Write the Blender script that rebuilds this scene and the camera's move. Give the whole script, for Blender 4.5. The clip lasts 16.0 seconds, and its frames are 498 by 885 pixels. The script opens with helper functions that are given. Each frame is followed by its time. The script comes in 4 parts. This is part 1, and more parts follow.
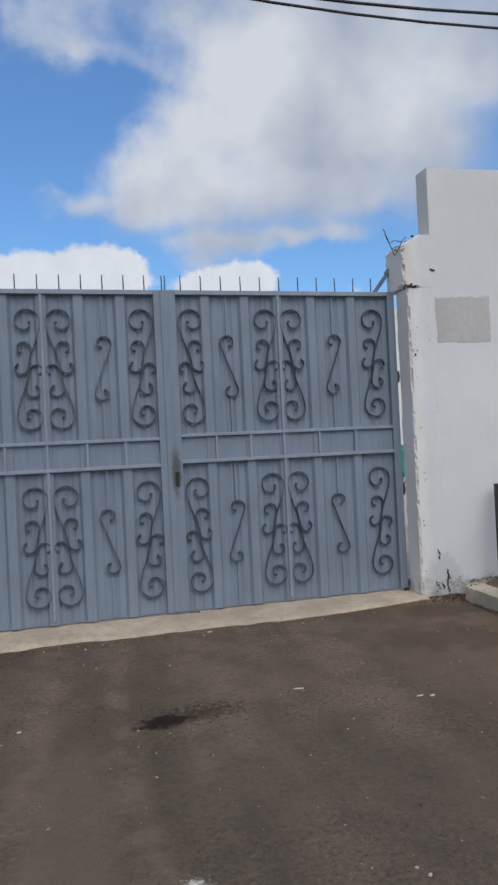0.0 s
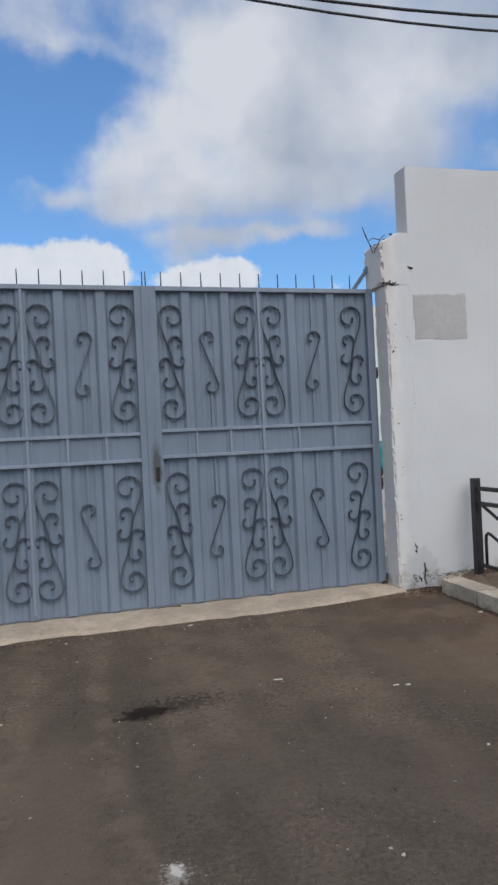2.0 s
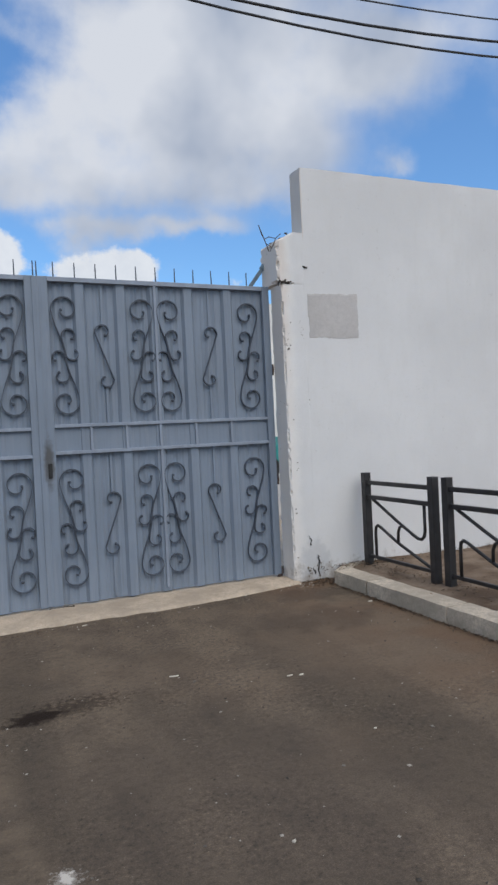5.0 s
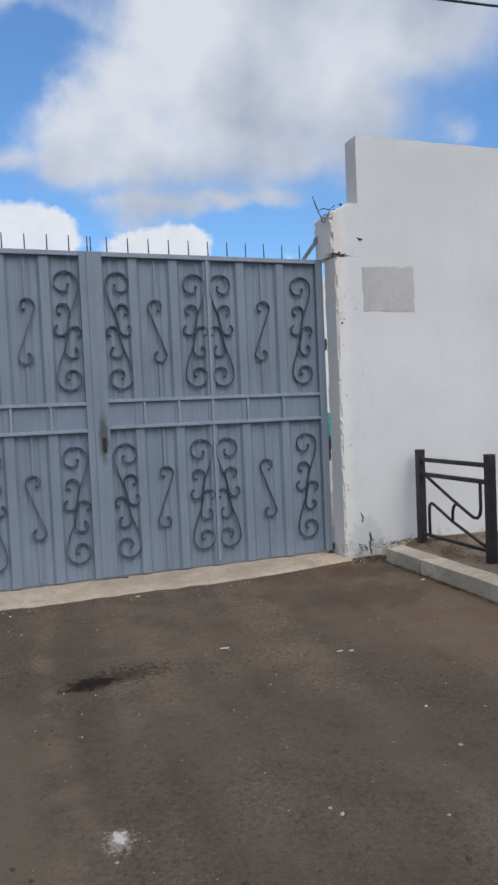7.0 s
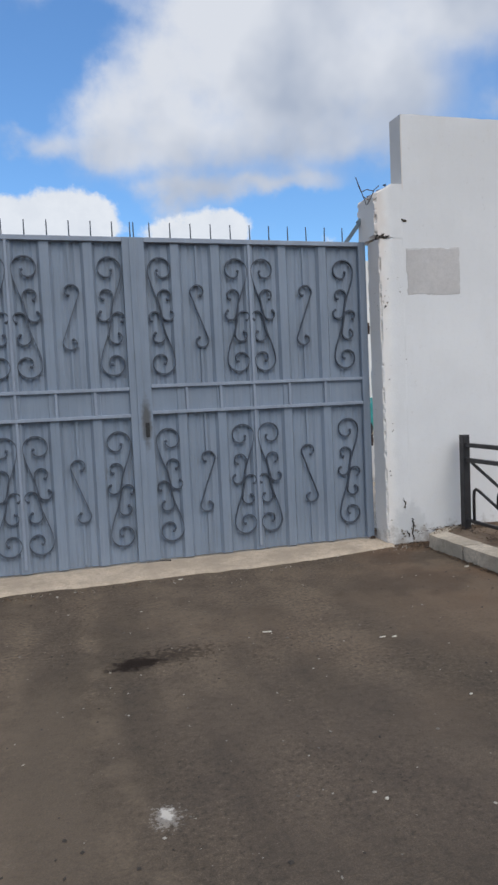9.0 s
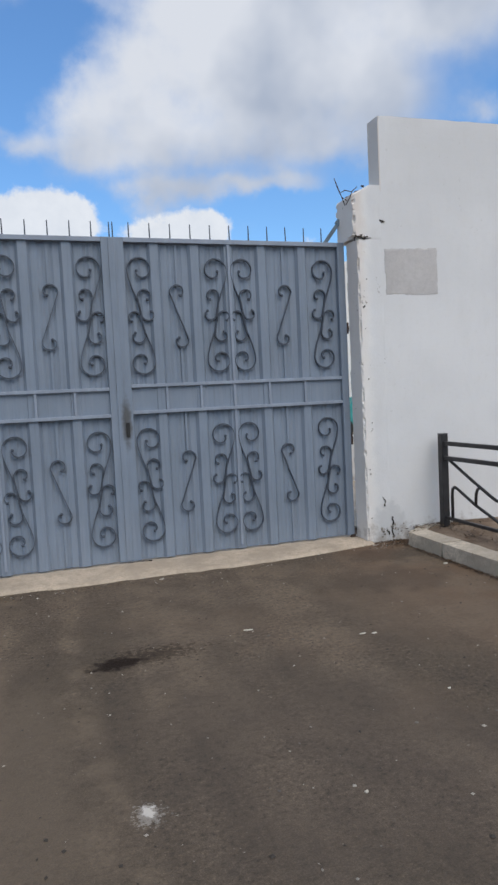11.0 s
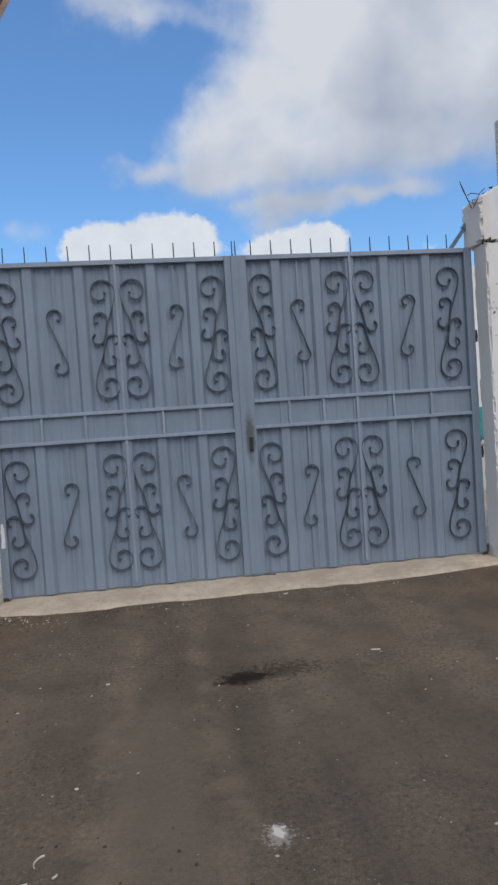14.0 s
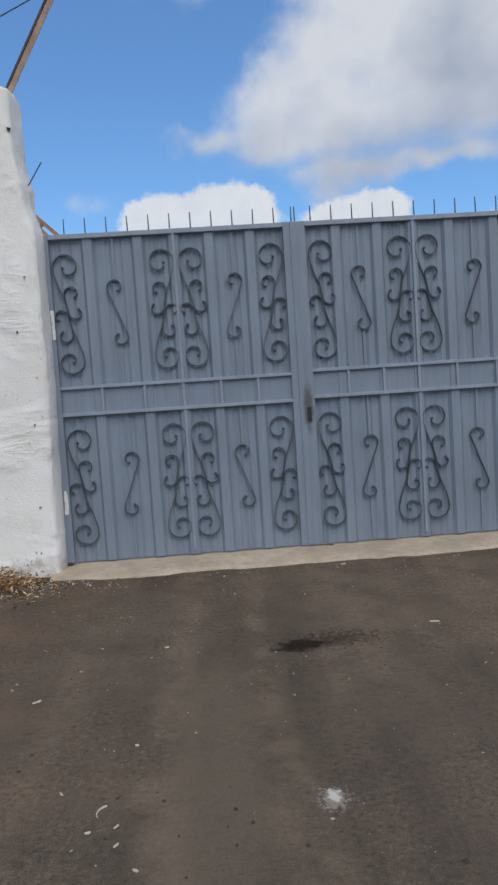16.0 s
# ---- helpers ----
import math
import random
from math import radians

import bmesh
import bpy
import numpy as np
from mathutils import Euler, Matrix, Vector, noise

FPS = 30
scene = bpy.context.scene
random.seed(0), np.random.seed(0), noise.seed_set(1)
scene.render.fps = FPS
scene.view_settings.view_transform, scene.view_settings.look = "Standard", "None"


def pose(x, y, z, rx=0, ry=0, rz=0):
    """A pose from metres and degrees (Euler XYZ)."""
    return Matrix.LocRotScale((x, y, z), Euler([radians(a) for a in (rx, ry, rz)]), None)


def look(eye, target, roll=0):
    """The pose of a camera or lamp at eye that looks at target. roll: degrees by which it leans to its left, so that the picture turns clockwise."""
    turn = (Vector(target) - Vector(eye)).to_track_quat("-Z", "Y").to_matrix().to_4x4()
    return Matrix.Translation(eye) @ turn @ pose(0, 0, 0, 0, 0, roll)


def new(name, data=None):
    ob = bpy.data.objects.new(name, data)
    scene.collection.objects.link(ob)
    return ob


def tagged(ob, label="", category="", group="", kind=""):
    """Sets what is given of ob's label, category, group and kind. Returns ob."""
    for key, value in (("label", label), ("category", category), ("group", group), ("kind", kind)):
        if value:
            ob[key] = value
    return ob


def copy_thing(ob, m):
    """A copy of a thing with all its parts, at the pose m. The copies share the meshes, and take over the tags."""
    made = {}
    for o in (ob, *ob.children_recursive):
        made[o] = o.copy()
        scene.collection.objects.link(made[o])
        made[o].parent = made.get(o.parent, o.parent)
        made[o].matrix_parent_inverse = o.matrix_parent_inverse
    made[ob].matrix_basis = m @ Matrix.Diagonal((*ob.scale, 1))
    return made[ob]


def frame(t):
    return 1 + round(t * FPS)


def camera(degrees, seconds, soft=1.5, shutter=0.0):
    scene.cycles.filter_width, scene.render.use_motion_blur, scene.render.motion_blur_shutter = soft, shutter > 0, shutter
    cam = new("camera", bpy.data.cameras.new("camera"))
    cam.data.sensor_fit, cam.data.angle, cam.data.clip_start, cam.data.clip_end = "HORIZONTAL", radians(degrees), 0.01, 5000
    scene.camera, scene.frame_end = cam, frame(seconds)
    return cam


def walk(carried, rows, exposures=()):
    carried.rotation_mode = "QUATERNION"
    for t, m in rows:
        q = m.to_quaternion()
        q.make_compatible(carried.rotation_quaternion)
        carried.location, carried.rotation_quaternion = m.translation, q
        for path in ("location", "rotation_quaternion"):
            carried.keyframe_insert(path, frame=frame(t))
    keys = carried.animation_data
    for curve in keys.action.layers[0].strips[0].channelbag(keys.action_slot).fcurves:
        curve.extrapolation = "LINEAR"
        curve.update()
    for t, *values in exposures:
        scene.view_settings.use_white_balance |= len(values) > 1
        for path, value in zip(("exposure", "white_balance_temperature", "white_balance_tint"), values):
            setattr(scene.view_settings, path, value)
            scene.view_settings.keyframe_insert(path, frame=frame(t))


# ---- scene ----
cam = camera(40.7, 16.0, soft=2.6)
PATH = [
    (0, (-0.708, -6.071, 1.515), (-0.227, -4.13, 1.528), -2.8),
    (0.5, (-0.723, -6.084, 1.5), (-0.329, -4.123, 1.502), -3.0),
    (1, (-0.719, -6.097, 1.5), (-0.311, -4.139, 1.499), -2.8),
    (1.5, (-0.713, -6.113, 1.501), (-0.241, -4.169, 1.5), -2.8),
    (2, (-0.714, -6.124, 1.506), (-0.179, -4.197, 1.505), -2.8),
    (2.5, (-0.709, -6.118, 1.497), (-0.16, -4.195, 1.456), -2.9),
    (3, (-0.705, -6.113, 1.504), (-0.122, -4.202, 1.426), -2.6),
    (3.5, (-0.677, -6.109, 1.503), (-0.03, -4.218, 1.432), -3.0),
    (4, (-0.686, -6.116, 1.508), (0.005, -4.24, 1.45), -3.7),
    (4.2, (-0.69, -6.123, 1.51), (0.022, -4.255, 1.463), -3.6),
    (4.8, (-0.691, -6.128, 1.510), (0.097, -4.290, 1.480), -3.1),
    (5.5, (-0.692, -6.139, 1.511), (0.164, -4.331, 1.473), -2.1),
    (6.3, (-0.692, -6.146, 1.512), (0.109, -4.314, 1.448), -1.9),
    (6.5, (-0.689, -6.134, 1.508), (0.07, -4.285, 1.438), -2.1),
    (7, (-0.682, -6.113, 1.501), (-0.014, -4.23, 1.408), -2.5),
    (7.5, (-0.688, -6.107, 1.497), (-0.06, -4.211, 1.391), -2.7),
    (8, (-0.694, -6.099, 1.494), (-0.091, -4.196, 1.376), -2.7),
    (8.5, (-0.702, -6.102, 1.503), (-0.123, -4.192, 1.377), -2.6),
    (9.6, (-0.706, -6.108, 1.499), (-0.165, -4.187, 1.362), -2.6),
    (10.8, (-0.71, -6.114, 1.494), (-0.122, -4.207, 1.358), -2.8),
    (11, (-0.703, -6.126, 1.495), (-0.095, -4.225, 1.361), -2.8),
    (11.5, (-0.698, -6.135, 1.499), (-0.048, -4.248, 1.38), -2.9),
    (12, (-0.705, -6.137, 1.505), (-0.072, -4.242, 1.408), -3.2),
    (12.5, (-0.708, -6.139, 1.51), (-0.126, -4.228, 1.407), -4.0),
    (13, (-0.714, -6.139, 1.513), (-0.167, -4.218, 1.41), -4.1),
    (13.5, (-0.719, -6.123, 1.515), (-0.298, -4.169, 1.432), -4.1),
    (14, (-0.727, -6.096, 1.506), (-0.461, -4.115, 1.43), -3.8),
    (14.5, (-0.724, -6.092, 1.501), (-0.527, -4.103, 1.417), -4.1),
    (15, (-0.722, -6.083, 1.49), (-0.589, -4.09, 1.394), -4.0),
    (15.5, (-0.725, -6.075, 1.484), (-0.622, -4.081, 1.37), -3.9),
    (16, (-0.726, -6.076, 1.482), (-0.637, -4.083, 1.335), -3.8),
]
walk(cam, [(t, look(eye, target, roll)) for t, eye, target, roll in PATH],
     exposures=[(0, -0.10), (2, -0.09), (4, -0.04), (6.5, 0.0), (8.5, 0.04), (12, 0.04), (13.5, -0.03), (14.5, -0.10), (16, -0.10)])

# ---- world, sun ----
scene.view_settings.exposure = 0.0
SUN_EL, SUN_AZ = 51.0, 169.0   # degrees; azimuth clockwise from +y (behind the viewer, veiled by thin cloud)
# cumulus masses of the sky ahead: (x / y, z / y of the direction, half width, half height, weight)
CLOUD_MASS = [
    (0.350, 0.613, 0.178, 0.105, 0.95),
    (0.522, 0.630, 0.240, 0.102, 0.95),
    (0.669, 0.633, 0.134, 0.086, 0.86),
    (0.280, 0.466, 0.142, 0.084, 0.84),
    (0.426, 0.489, 0.225, 0.090, 0.95),
    (0.558, 0.475, 0.087, 0.073, 0.92),
    (0.301, 0.386, 0.171, 0.046, 0.80),
    (0.150, 0.398, 0.092, 0.045, 0.63),
    (0.089, 0.406, 0.061, 0.035, 0.46),
    (0.463, 0.408, 0.117, 0.037, 0.69),
    (0.223, 0.575, 0.069, 0.066, 0.28),
    (0.409, 0.774, 0.476, 0.107, 0.86),
    (0.189, 0.354, 0.105, 0.033, 0.57),
    (0.203, 0.478, 0.066, 0.063, 0.52),
    (0.259, 0.566, 0.076, 0.054, 0.57),
    (0.131, 0.400, 0.075, 0.041, 0.52),
    (0.054, 0.371, 0.065, 0.024, 0.46),
]
CLOUD_WISPS = [
    (0.777, 0.682, 0.107, 0.066, 0.77),
    (0.912, 0.722, 0.099, 0.050, 0.56),
    (0.758, 0.474, 0.045, 0.029, 0.70),
    (0.875, 0.817, 0.253, 0.073, 0.70),
    (0.237, 0.303, 0.085, 0.015, 0.77),
    (0.335, 0.318, 0.091, 0.017, 0.84),
    (0.410, 0.334, 0.053, 0.021, 0.77),
    (0.102, 0.582, 0.059, 0.021, 0.38),
    (0.021, 0.601, 0.059, 0.019, 0.50),
    (-0.174, 0.284, 0.048, 0.025, 0.50),
    (-0.004, 0.369, 0.039, 0.017, 0.59),
    (0.207, 0.288, 0.051, 0.036, 0.70),
    (0.101, 0.458, 0.024, 0.025, 0.50),
    (0.016, 0.651, 0.107, 0.037, 0.48),
    (0.130, 0.625, 0.047, 0.047, 0.22),
    (-0.052, 0.615, 0.043, 0.033, 0.40),
]
# low crisp cumulus heads, the same way
HEADS = [
    (-0.037, 0.260, 0.072, 0.036, 1.00),
    (0.038, 0.269, 0.059, 0.041, 1.00),
    (-0.082, 0.257, 0.036, 0.031, 0.77),
    (0.083, 0.258, 0.032, 0.031, 0.66),
    (0.256, 0.249, 0.052, 0.038, 1.00),
    (0.274, 0.265, 0.024, 0.019, 0.66),
    (0.213, 0.243, 0.047, 0.030, 0.88),
    (0.162, 0.246, 0.028, 0.021, 0.55),
    (0.431, 0.243, 0.054, 0.017, 0.40),
]


def build_world():
    w = bpy.data.worlds.new("sky")
    scene.world = w
    w.use_nodes = True
    nt = w.node_tree
    nt.nodes.clear()
    N, L = nt.nodes, nt.links

    def n(kind, **kw):
        node = N.new(kind)
        for k, v in kw.items():
            if k == "op":
                node.operation = v
            else:
                node.inputs[int(k[1:])].default_value = v
        return node

    def m(op, a, b=None, c=None, clamp=False):
        node = N.new("ShaderNodeMath")
        node.operation, node.use_clamp = op, clamp
        for i, v in enumerate((a, b, c)):
            if v is None:
                continue
            if isinstance(v, (int, float)):
                node.inputs[i].default_value = v
            else:
                L.new(v, node.inputs[i])
        return node.outputs[0]

    tc = N.new("ShaderNodeTexCoord")
    direction = tc.outputs["Generated"]
    sky = N.new("ShaderNodeTexSky")
    sky.sky_type = "NISHITA"
    sky.sun_disc = False
    sky.sun_elevation, sky.sun_rotation = radians(SUN_EL), radians(SUN_AZ)
    sky.air_density, sky.dust_density, sky.ozone_density = 1.0, 0.6, 2.0
    # ragged edges: push the direction about with noise
    push = N.new("ShaderNodeTexNoise")
    push.inputs["Scale"].default_value, push.inputs["Detail"].default_value, push.inputs["Roughness"].default_value = 9.0, 6.0, 0.55
    L.new(direction, push.inputs["Vector"])
    off = N.new("ShaderNodeVectorMath")
    off.operation = "MULTIPLY_ADD"
    L.new(push.outputs["Color"], off.inputs[0])
    off.inputs[1].default_value = (0.10, 0.10, 0.10)
    off.inputs[2].default_value = (-0.05, -0.05, -0.05)
    add = N.new("ShaderNodeVectorMath")
    add.operation = "ADD"
    L.new(direction, add.inputs[0])
    L.new(off.outputs[0], add.inputs[1])
    sep = N.new("ShaderNodeSeparateXYZ")
    L.new(add.outputs[0], sep.inputs[0])
    ahead = m("MAXIMUM", sep.outputs[1], 0.05)
    u, v = m("DIVIDE", sep.outputs[0], ahead), m("DIVIDE", sep.outputs[2], ahead)
    def union(blobs, uu, vv):
        total = None
        for cu, cv, ru, rv, wt in blobs:
            a = m("MULTIPLY", m("SUBTRACT", uu, cu), 1 / ru)
            b = m("MULTIPLY", m("SUBTRACT", vv, cv), 1 / rv)
            r2 = m("MULTIPLY_ADD", b, b, m("MULTIPLY", a, a))
            clear_of = m("SUBTRACT", 1.0, m("MULTIPLY", m("EXPONENT", m("MULTIPLY", r2, -1.0)), wt))
            total = clear_of if total is None else m("MULTIPLY", total, clear_of)
        return m("SUBTRACT", 1.0, total)

    total = union(CLOUD_MASS + CLOUD_WISPS, u, v)
    sep0 = N.new("ShaderNodeSeparateXYZ")
    L.new(direction, sep0.inputs[0])
    ahead0 = m("MAXIMUM", sep0.outputs[1], 0.05)
    puff = N.new("ShaderNodeTexNoise")
    puff.inputs["Scale"].default_value, puff.inputs["Detail"].default_value, puff.inputs["Roughness"].default_value = 30.0, 8.0, 0.62
    L.new(direction, puff.inputs["Vector"])
    heads = m("ADD", union(HEADS, m("DIVIDE", sep0.outputs[0], ahead0), m("DIVIDE", sep0.outputs[2], ahead0)), m("MULTIPLY", m("SUBTRACT", puff.outputs[0], 0.5), 0.9))
    crisp = N.new("ShaderNodeMapRange")
    crisp.interpolation_type = "SMOOTHSTEP"
    crisp.inputs["From Min"].default_value, crisp.inputs["From Max"].default_value = 0.34, 0.62
    L.new(heads, crisp.inputs["Value"])
    # fair-weather cloud over the rest of the sky
    wide = N.new("ShaderNodeTexNoise")
    wide.inputs["Scale"].default_value, wide.inputs["Detail"].default_value, wide.inputs["Roughness"].default_value = 2.6, 7.0, 0.58
    L.new(direction, wide.inputs["Vector"])
    front = N.new("ShaderNodeMapRange")
    front.inputs["From Min"].default_value, front.inputs["From Max"].default_value = 0.35, 0.6
    L.new(sep.outputs[1], front.inputs["Value"])
    low = N.new("ShaderNodeMapRange")
    low.inputs["From Min"].default_value, low.inputs["From Max"].default_value = 0.75, 0.95
    low.inputs["To Min"].default_value, low.inputs["To Max"].default_value = 1.0, 0.0
    L.new(v, low.inputs["Value"])
    here = m("MULTIPLY", front.outputs[0], low.outputs[0])
    rest = m("MULTIPLY", m("SUBTRACT", wide.outputs[0], 0.36), 5.0)
    fine = m("MULTIPLY", m("SUBTRACT", push.outputs[0], 0.5), 1.1)
    mine = m("ADD", total, fine)
    density = m("ADD", m("MULTIPLY", mine, here), m("MULTIPLY", rest, m("SUBTRACT", 1.0, here)))
    cover = N.new("ShaderNodeMapRange")
    cover.interpolation_type = "SMOOTHSTEP"
    cover.inputs["From Min"].default_value, cover.inputs["From Max"].default_value = 0.12, 0.98
    L.new(density, cover.inputs["Value"])
    # grey bellies and bright crests
    belly = N.new("ShaderNodeTexNoise")
    belly.inputs["Scale"].default_value, belly.inputs["Detail"].default_value = 5.0, 4.0
    L.new(direction, belly.inputs["Vector"])
    ramp = N.new("ShaderNodeValToRGB")
    ramp.color_ramp.elements[0].position, ramp.color_ramp.elements[0].color = 0.36, (0.40, 0.46, 0.575, 1)
    ramp.color_ramp.elements[1].position, ramp.color_ramp.elements[1].color = 0.62, (0.675, 0.71, 0.78, 1)
    L.new(belly.outputs[0], ramp.inputs[0])
    clear = N.new("ShaderNodeMix")
    clear.data_type, clear.blend_type = "RGBA", "MULTIPLY"
    clear.inputs["Factor"].default_value = 1.0
    L.new(sky.outputs[0], clear.inputs["A"])
    # clear air, a little hazier towards the zenith than the bare model
    haze = N.new("ShaderNodeMix")
    haze.data_type = "RGBA"
    high = N.new("ShaderNodeMapRange")
    high.inputs["From Min"].default_value, high.inputs["From Max"].default_value = 0.25, 0.62
    L.new(sep0.outputs[2], high.inputs["Value"])
    L.new(high.outputs[0], haze.inputs["Factor"])
    haze.inputs["A"].default_value = (SKY_GAIN[0], SKY_GAIN[1], SKY_GAIN[2], 1)
    haze.inputs["B"].default_value = (SKY_GAIN[0] * 1.14, SKY_GAIN[1] * 1.15, SKY_GAIN[2] * 1.17, 1)
    L.new(haze.outputs["Result"], clear.inputs["B"])
    mix = N.new("ShaderNodeMix")
    mix.data_type = "RGBA"
    L.new(cover.outputs[0], mix.inputs["Factor"])
    L.new(clear.outputs["Result"], mix.inputs["A"])
    L.new(ramp.outputs[0], mix.inputs["B"])
    white = N.new("ShaderNodeMix")
    white.data_type = "RGBA"
    L.new(m("MULTIPLY", crisp.outputs[0], m("MULTIPLY", here, 0.9)), white.inputs["Factor"])
    L.new(mix.outputs["Result"], white.inputs["A"])
    tone = N.new("ShaderNodeMix")
    tone.data_type = "RGBA"
    L.new(puff.outputs[0], tone.inputs["Factor"])
    tone.inputs["A"].default_value, tone.inputs["B"].default_value = (0.66, 0.69, 0.74, 1), (0.90, 0.91, 0.92, 1)
    L.new(tone.outputs["Result"], white.inputs["B"])
    bg = N.new("ShaderNodeBackground")
    bg.inputs["Strength"].default_value = 1.0
    L.new(white.outputs["Result"], bg.inputs["Color"])
    out = N.new("ShaderNodeOutputWorld")
    L.new(bg.outputs[0], out.inputs["Surface"])


SKY_GAIN = (0.105, 0.146, 0.177)
build_world()
sun = new("sun", bpy.data.lights.new("sun", "SUN"))
sun.data.energy, sun.data.angle, sun.data.color = 1.78, radians(50), (1.0, 0.92, 0.81)
az, el = radians(SUN_AZ), radians(SUN_EL)
sun.matrix_world = look((0, 0, 20), Vector((0, 0, 20)) - 10 * Vector((math.sin(az) * math.cos(el), math.cos(az) * math.cos(el), math.sin(el))))


# ---- materials ----
class Mat:
    """A node material under construction, in object or world coordinates."""

    def __init__(self, name, rough=0.6, metal=0.0, spec=0.5):
        self.mat = bpy.data.materials.new(name)
        self.mat.use_nodes = True
        self.nt = self.mat.node_tree
        self.N, self.L = self.nt.nodes, self.nt.links
        self.bsdf = self.N["Principled BSDF"]
        self.bsdf.inputs["Roughness"].default_value = rough
        self.bsdf.inputs["Metallic"].default_value = metal
        self.bsdf.inputs["Specular IOR Level"].default_value = spec
        geo = self.N.new("ShaderNodeNewGeometry")
        self.pos = geo.outputs["Position"]

    def link(self, v, socket):
        if isinstance(v, (int, float)):
            socket.default_value = v
        elif isinstance(v, tuple):
            socket.default_value = (*v, 1) if len(v) == 3 and len(socket.default_value) == 4 else v
        else:
            self.L.new(v, socket)

    def scaled(self, s, off=(0, 0, 0)):
        mp = self.N.new("ShaderNodeMapping")
        mp.inputs["Scale"].default_value = s
        mp.inputs["Location"].default_value = off
        self.L.new(self.pos, mp.inputs["Vector"])
        return mp.outputs[0]

    def noise(self, scale, detail=4.0, rough=0.55, vec=None):
        t = self.N.new("ShaderNodeTexNoise")
        t.inputs["Scale"].default_value, t.inputs["Detail"].default_value, t.inputs["Roughness"].default_value = scale, detail, rough
        self.L.new(vec or self.pos, t.inputs["Vector"])
        return t.outputs[0]

    def cells(self, scale, vec=None):
        t = self.N.new("ShaderNodeTexVoronoi")
        t.inputs["Scale"].default_value = scale
        self.L.new(vec or self.pos, t.inputs["Vector"])
        return t.outputs["Distance"]

    def step(self, v, a, b, lo=0.0, hi=1.0):
        r = self.N.new("ShaderNodeMapRange")
        r.interpolation_type = "SMOOTHSTEP"
        for k, x in (("From Min", a), ("From Max", b), ("To Min", lo), ("To Max", hi)):
            r.inputs[k].default_value = x
        self.L.new(v, r.inputs["Value"])
        return r.outputs[0]

    def m(self, op, a, b=0.0, c=None):
        node = self.N.new("ShaderNodeMath")
        node.operation = op
        self.link(a, node.inputs[0])
        self.link(b, node.inputs[1])
        if c is not None:
            self.link(c, node.inputs[2])
        return node.outputs[0]

    def mix(self, f, a, b, blend="MIX"):
        x = self.N.new("ShaderNodeMix")
        x.data_type, x.blend_type = "RGBA", blend
        self.link(f, x.inputs["Factor"])
        self.link(a, x.inputs["A"])
        self.link(b, x.inputs["B"])
        return x.outputs["Result"]

    def axis(self, i):
        s = self.N.new("ShaderNodeSeparateXYZ")
        self.L.new(self.pos, s.inputs[0])
        return s.outputs[i]

    def spot(self, x, y, rx, ry, wob=0.35, scale=9.0):
        """1 inside an uneven blot on the ground, 0 outside."""
        a = self.m("MULTIPLY", self.m("SUBTRACT", self.axis(0), x), 1 / rx)
        b = self.m("MULTIPLY", self.m("SUBTRACT", self.axis(1), y), 1 / ry)
        r = self.m("SQRT", self.m("ADD", self.m("MULTIPLY", a, a), self.m("MULTIPLY", b, b)))
        r = self.m("ADD", r, self.m("MULTIPLY", self.m("SUBTRACT", self.noise(scale, 5.0, 0.65), 0.5), wob * 6))
        return self.step(r, 0.45, 1.05, 1.0, 0.0)

    def random(self):
        o = self.N.new("ShaderNodeObjectInfo")
        return o.outputs["Random"]

    def island(self):
        geo = self.N.new("ShaderNodeNewGeometry")
        return geo.outputs["Random Per Island"]

    def done(self, color, bump=None, strength=0.3, dist=0.005, rough=None):
        self.link(color, self.bsdf.inputs["Base Color"])
        if rough is not None:
            self.link(rough, self.bsdf.inputs["Roughness"])
        if bump is not None:
            b = self.N.new("ShaderNodeBump")
            b.inputs["Strength"].default_value, b.inputs["Distance"].default_value = strength, dist
            self.L.new(bump, b.inputs["Height"])
            self.L.new(b.outputs[0], self.bsdf.inputs["Normal"])
        return self.mat


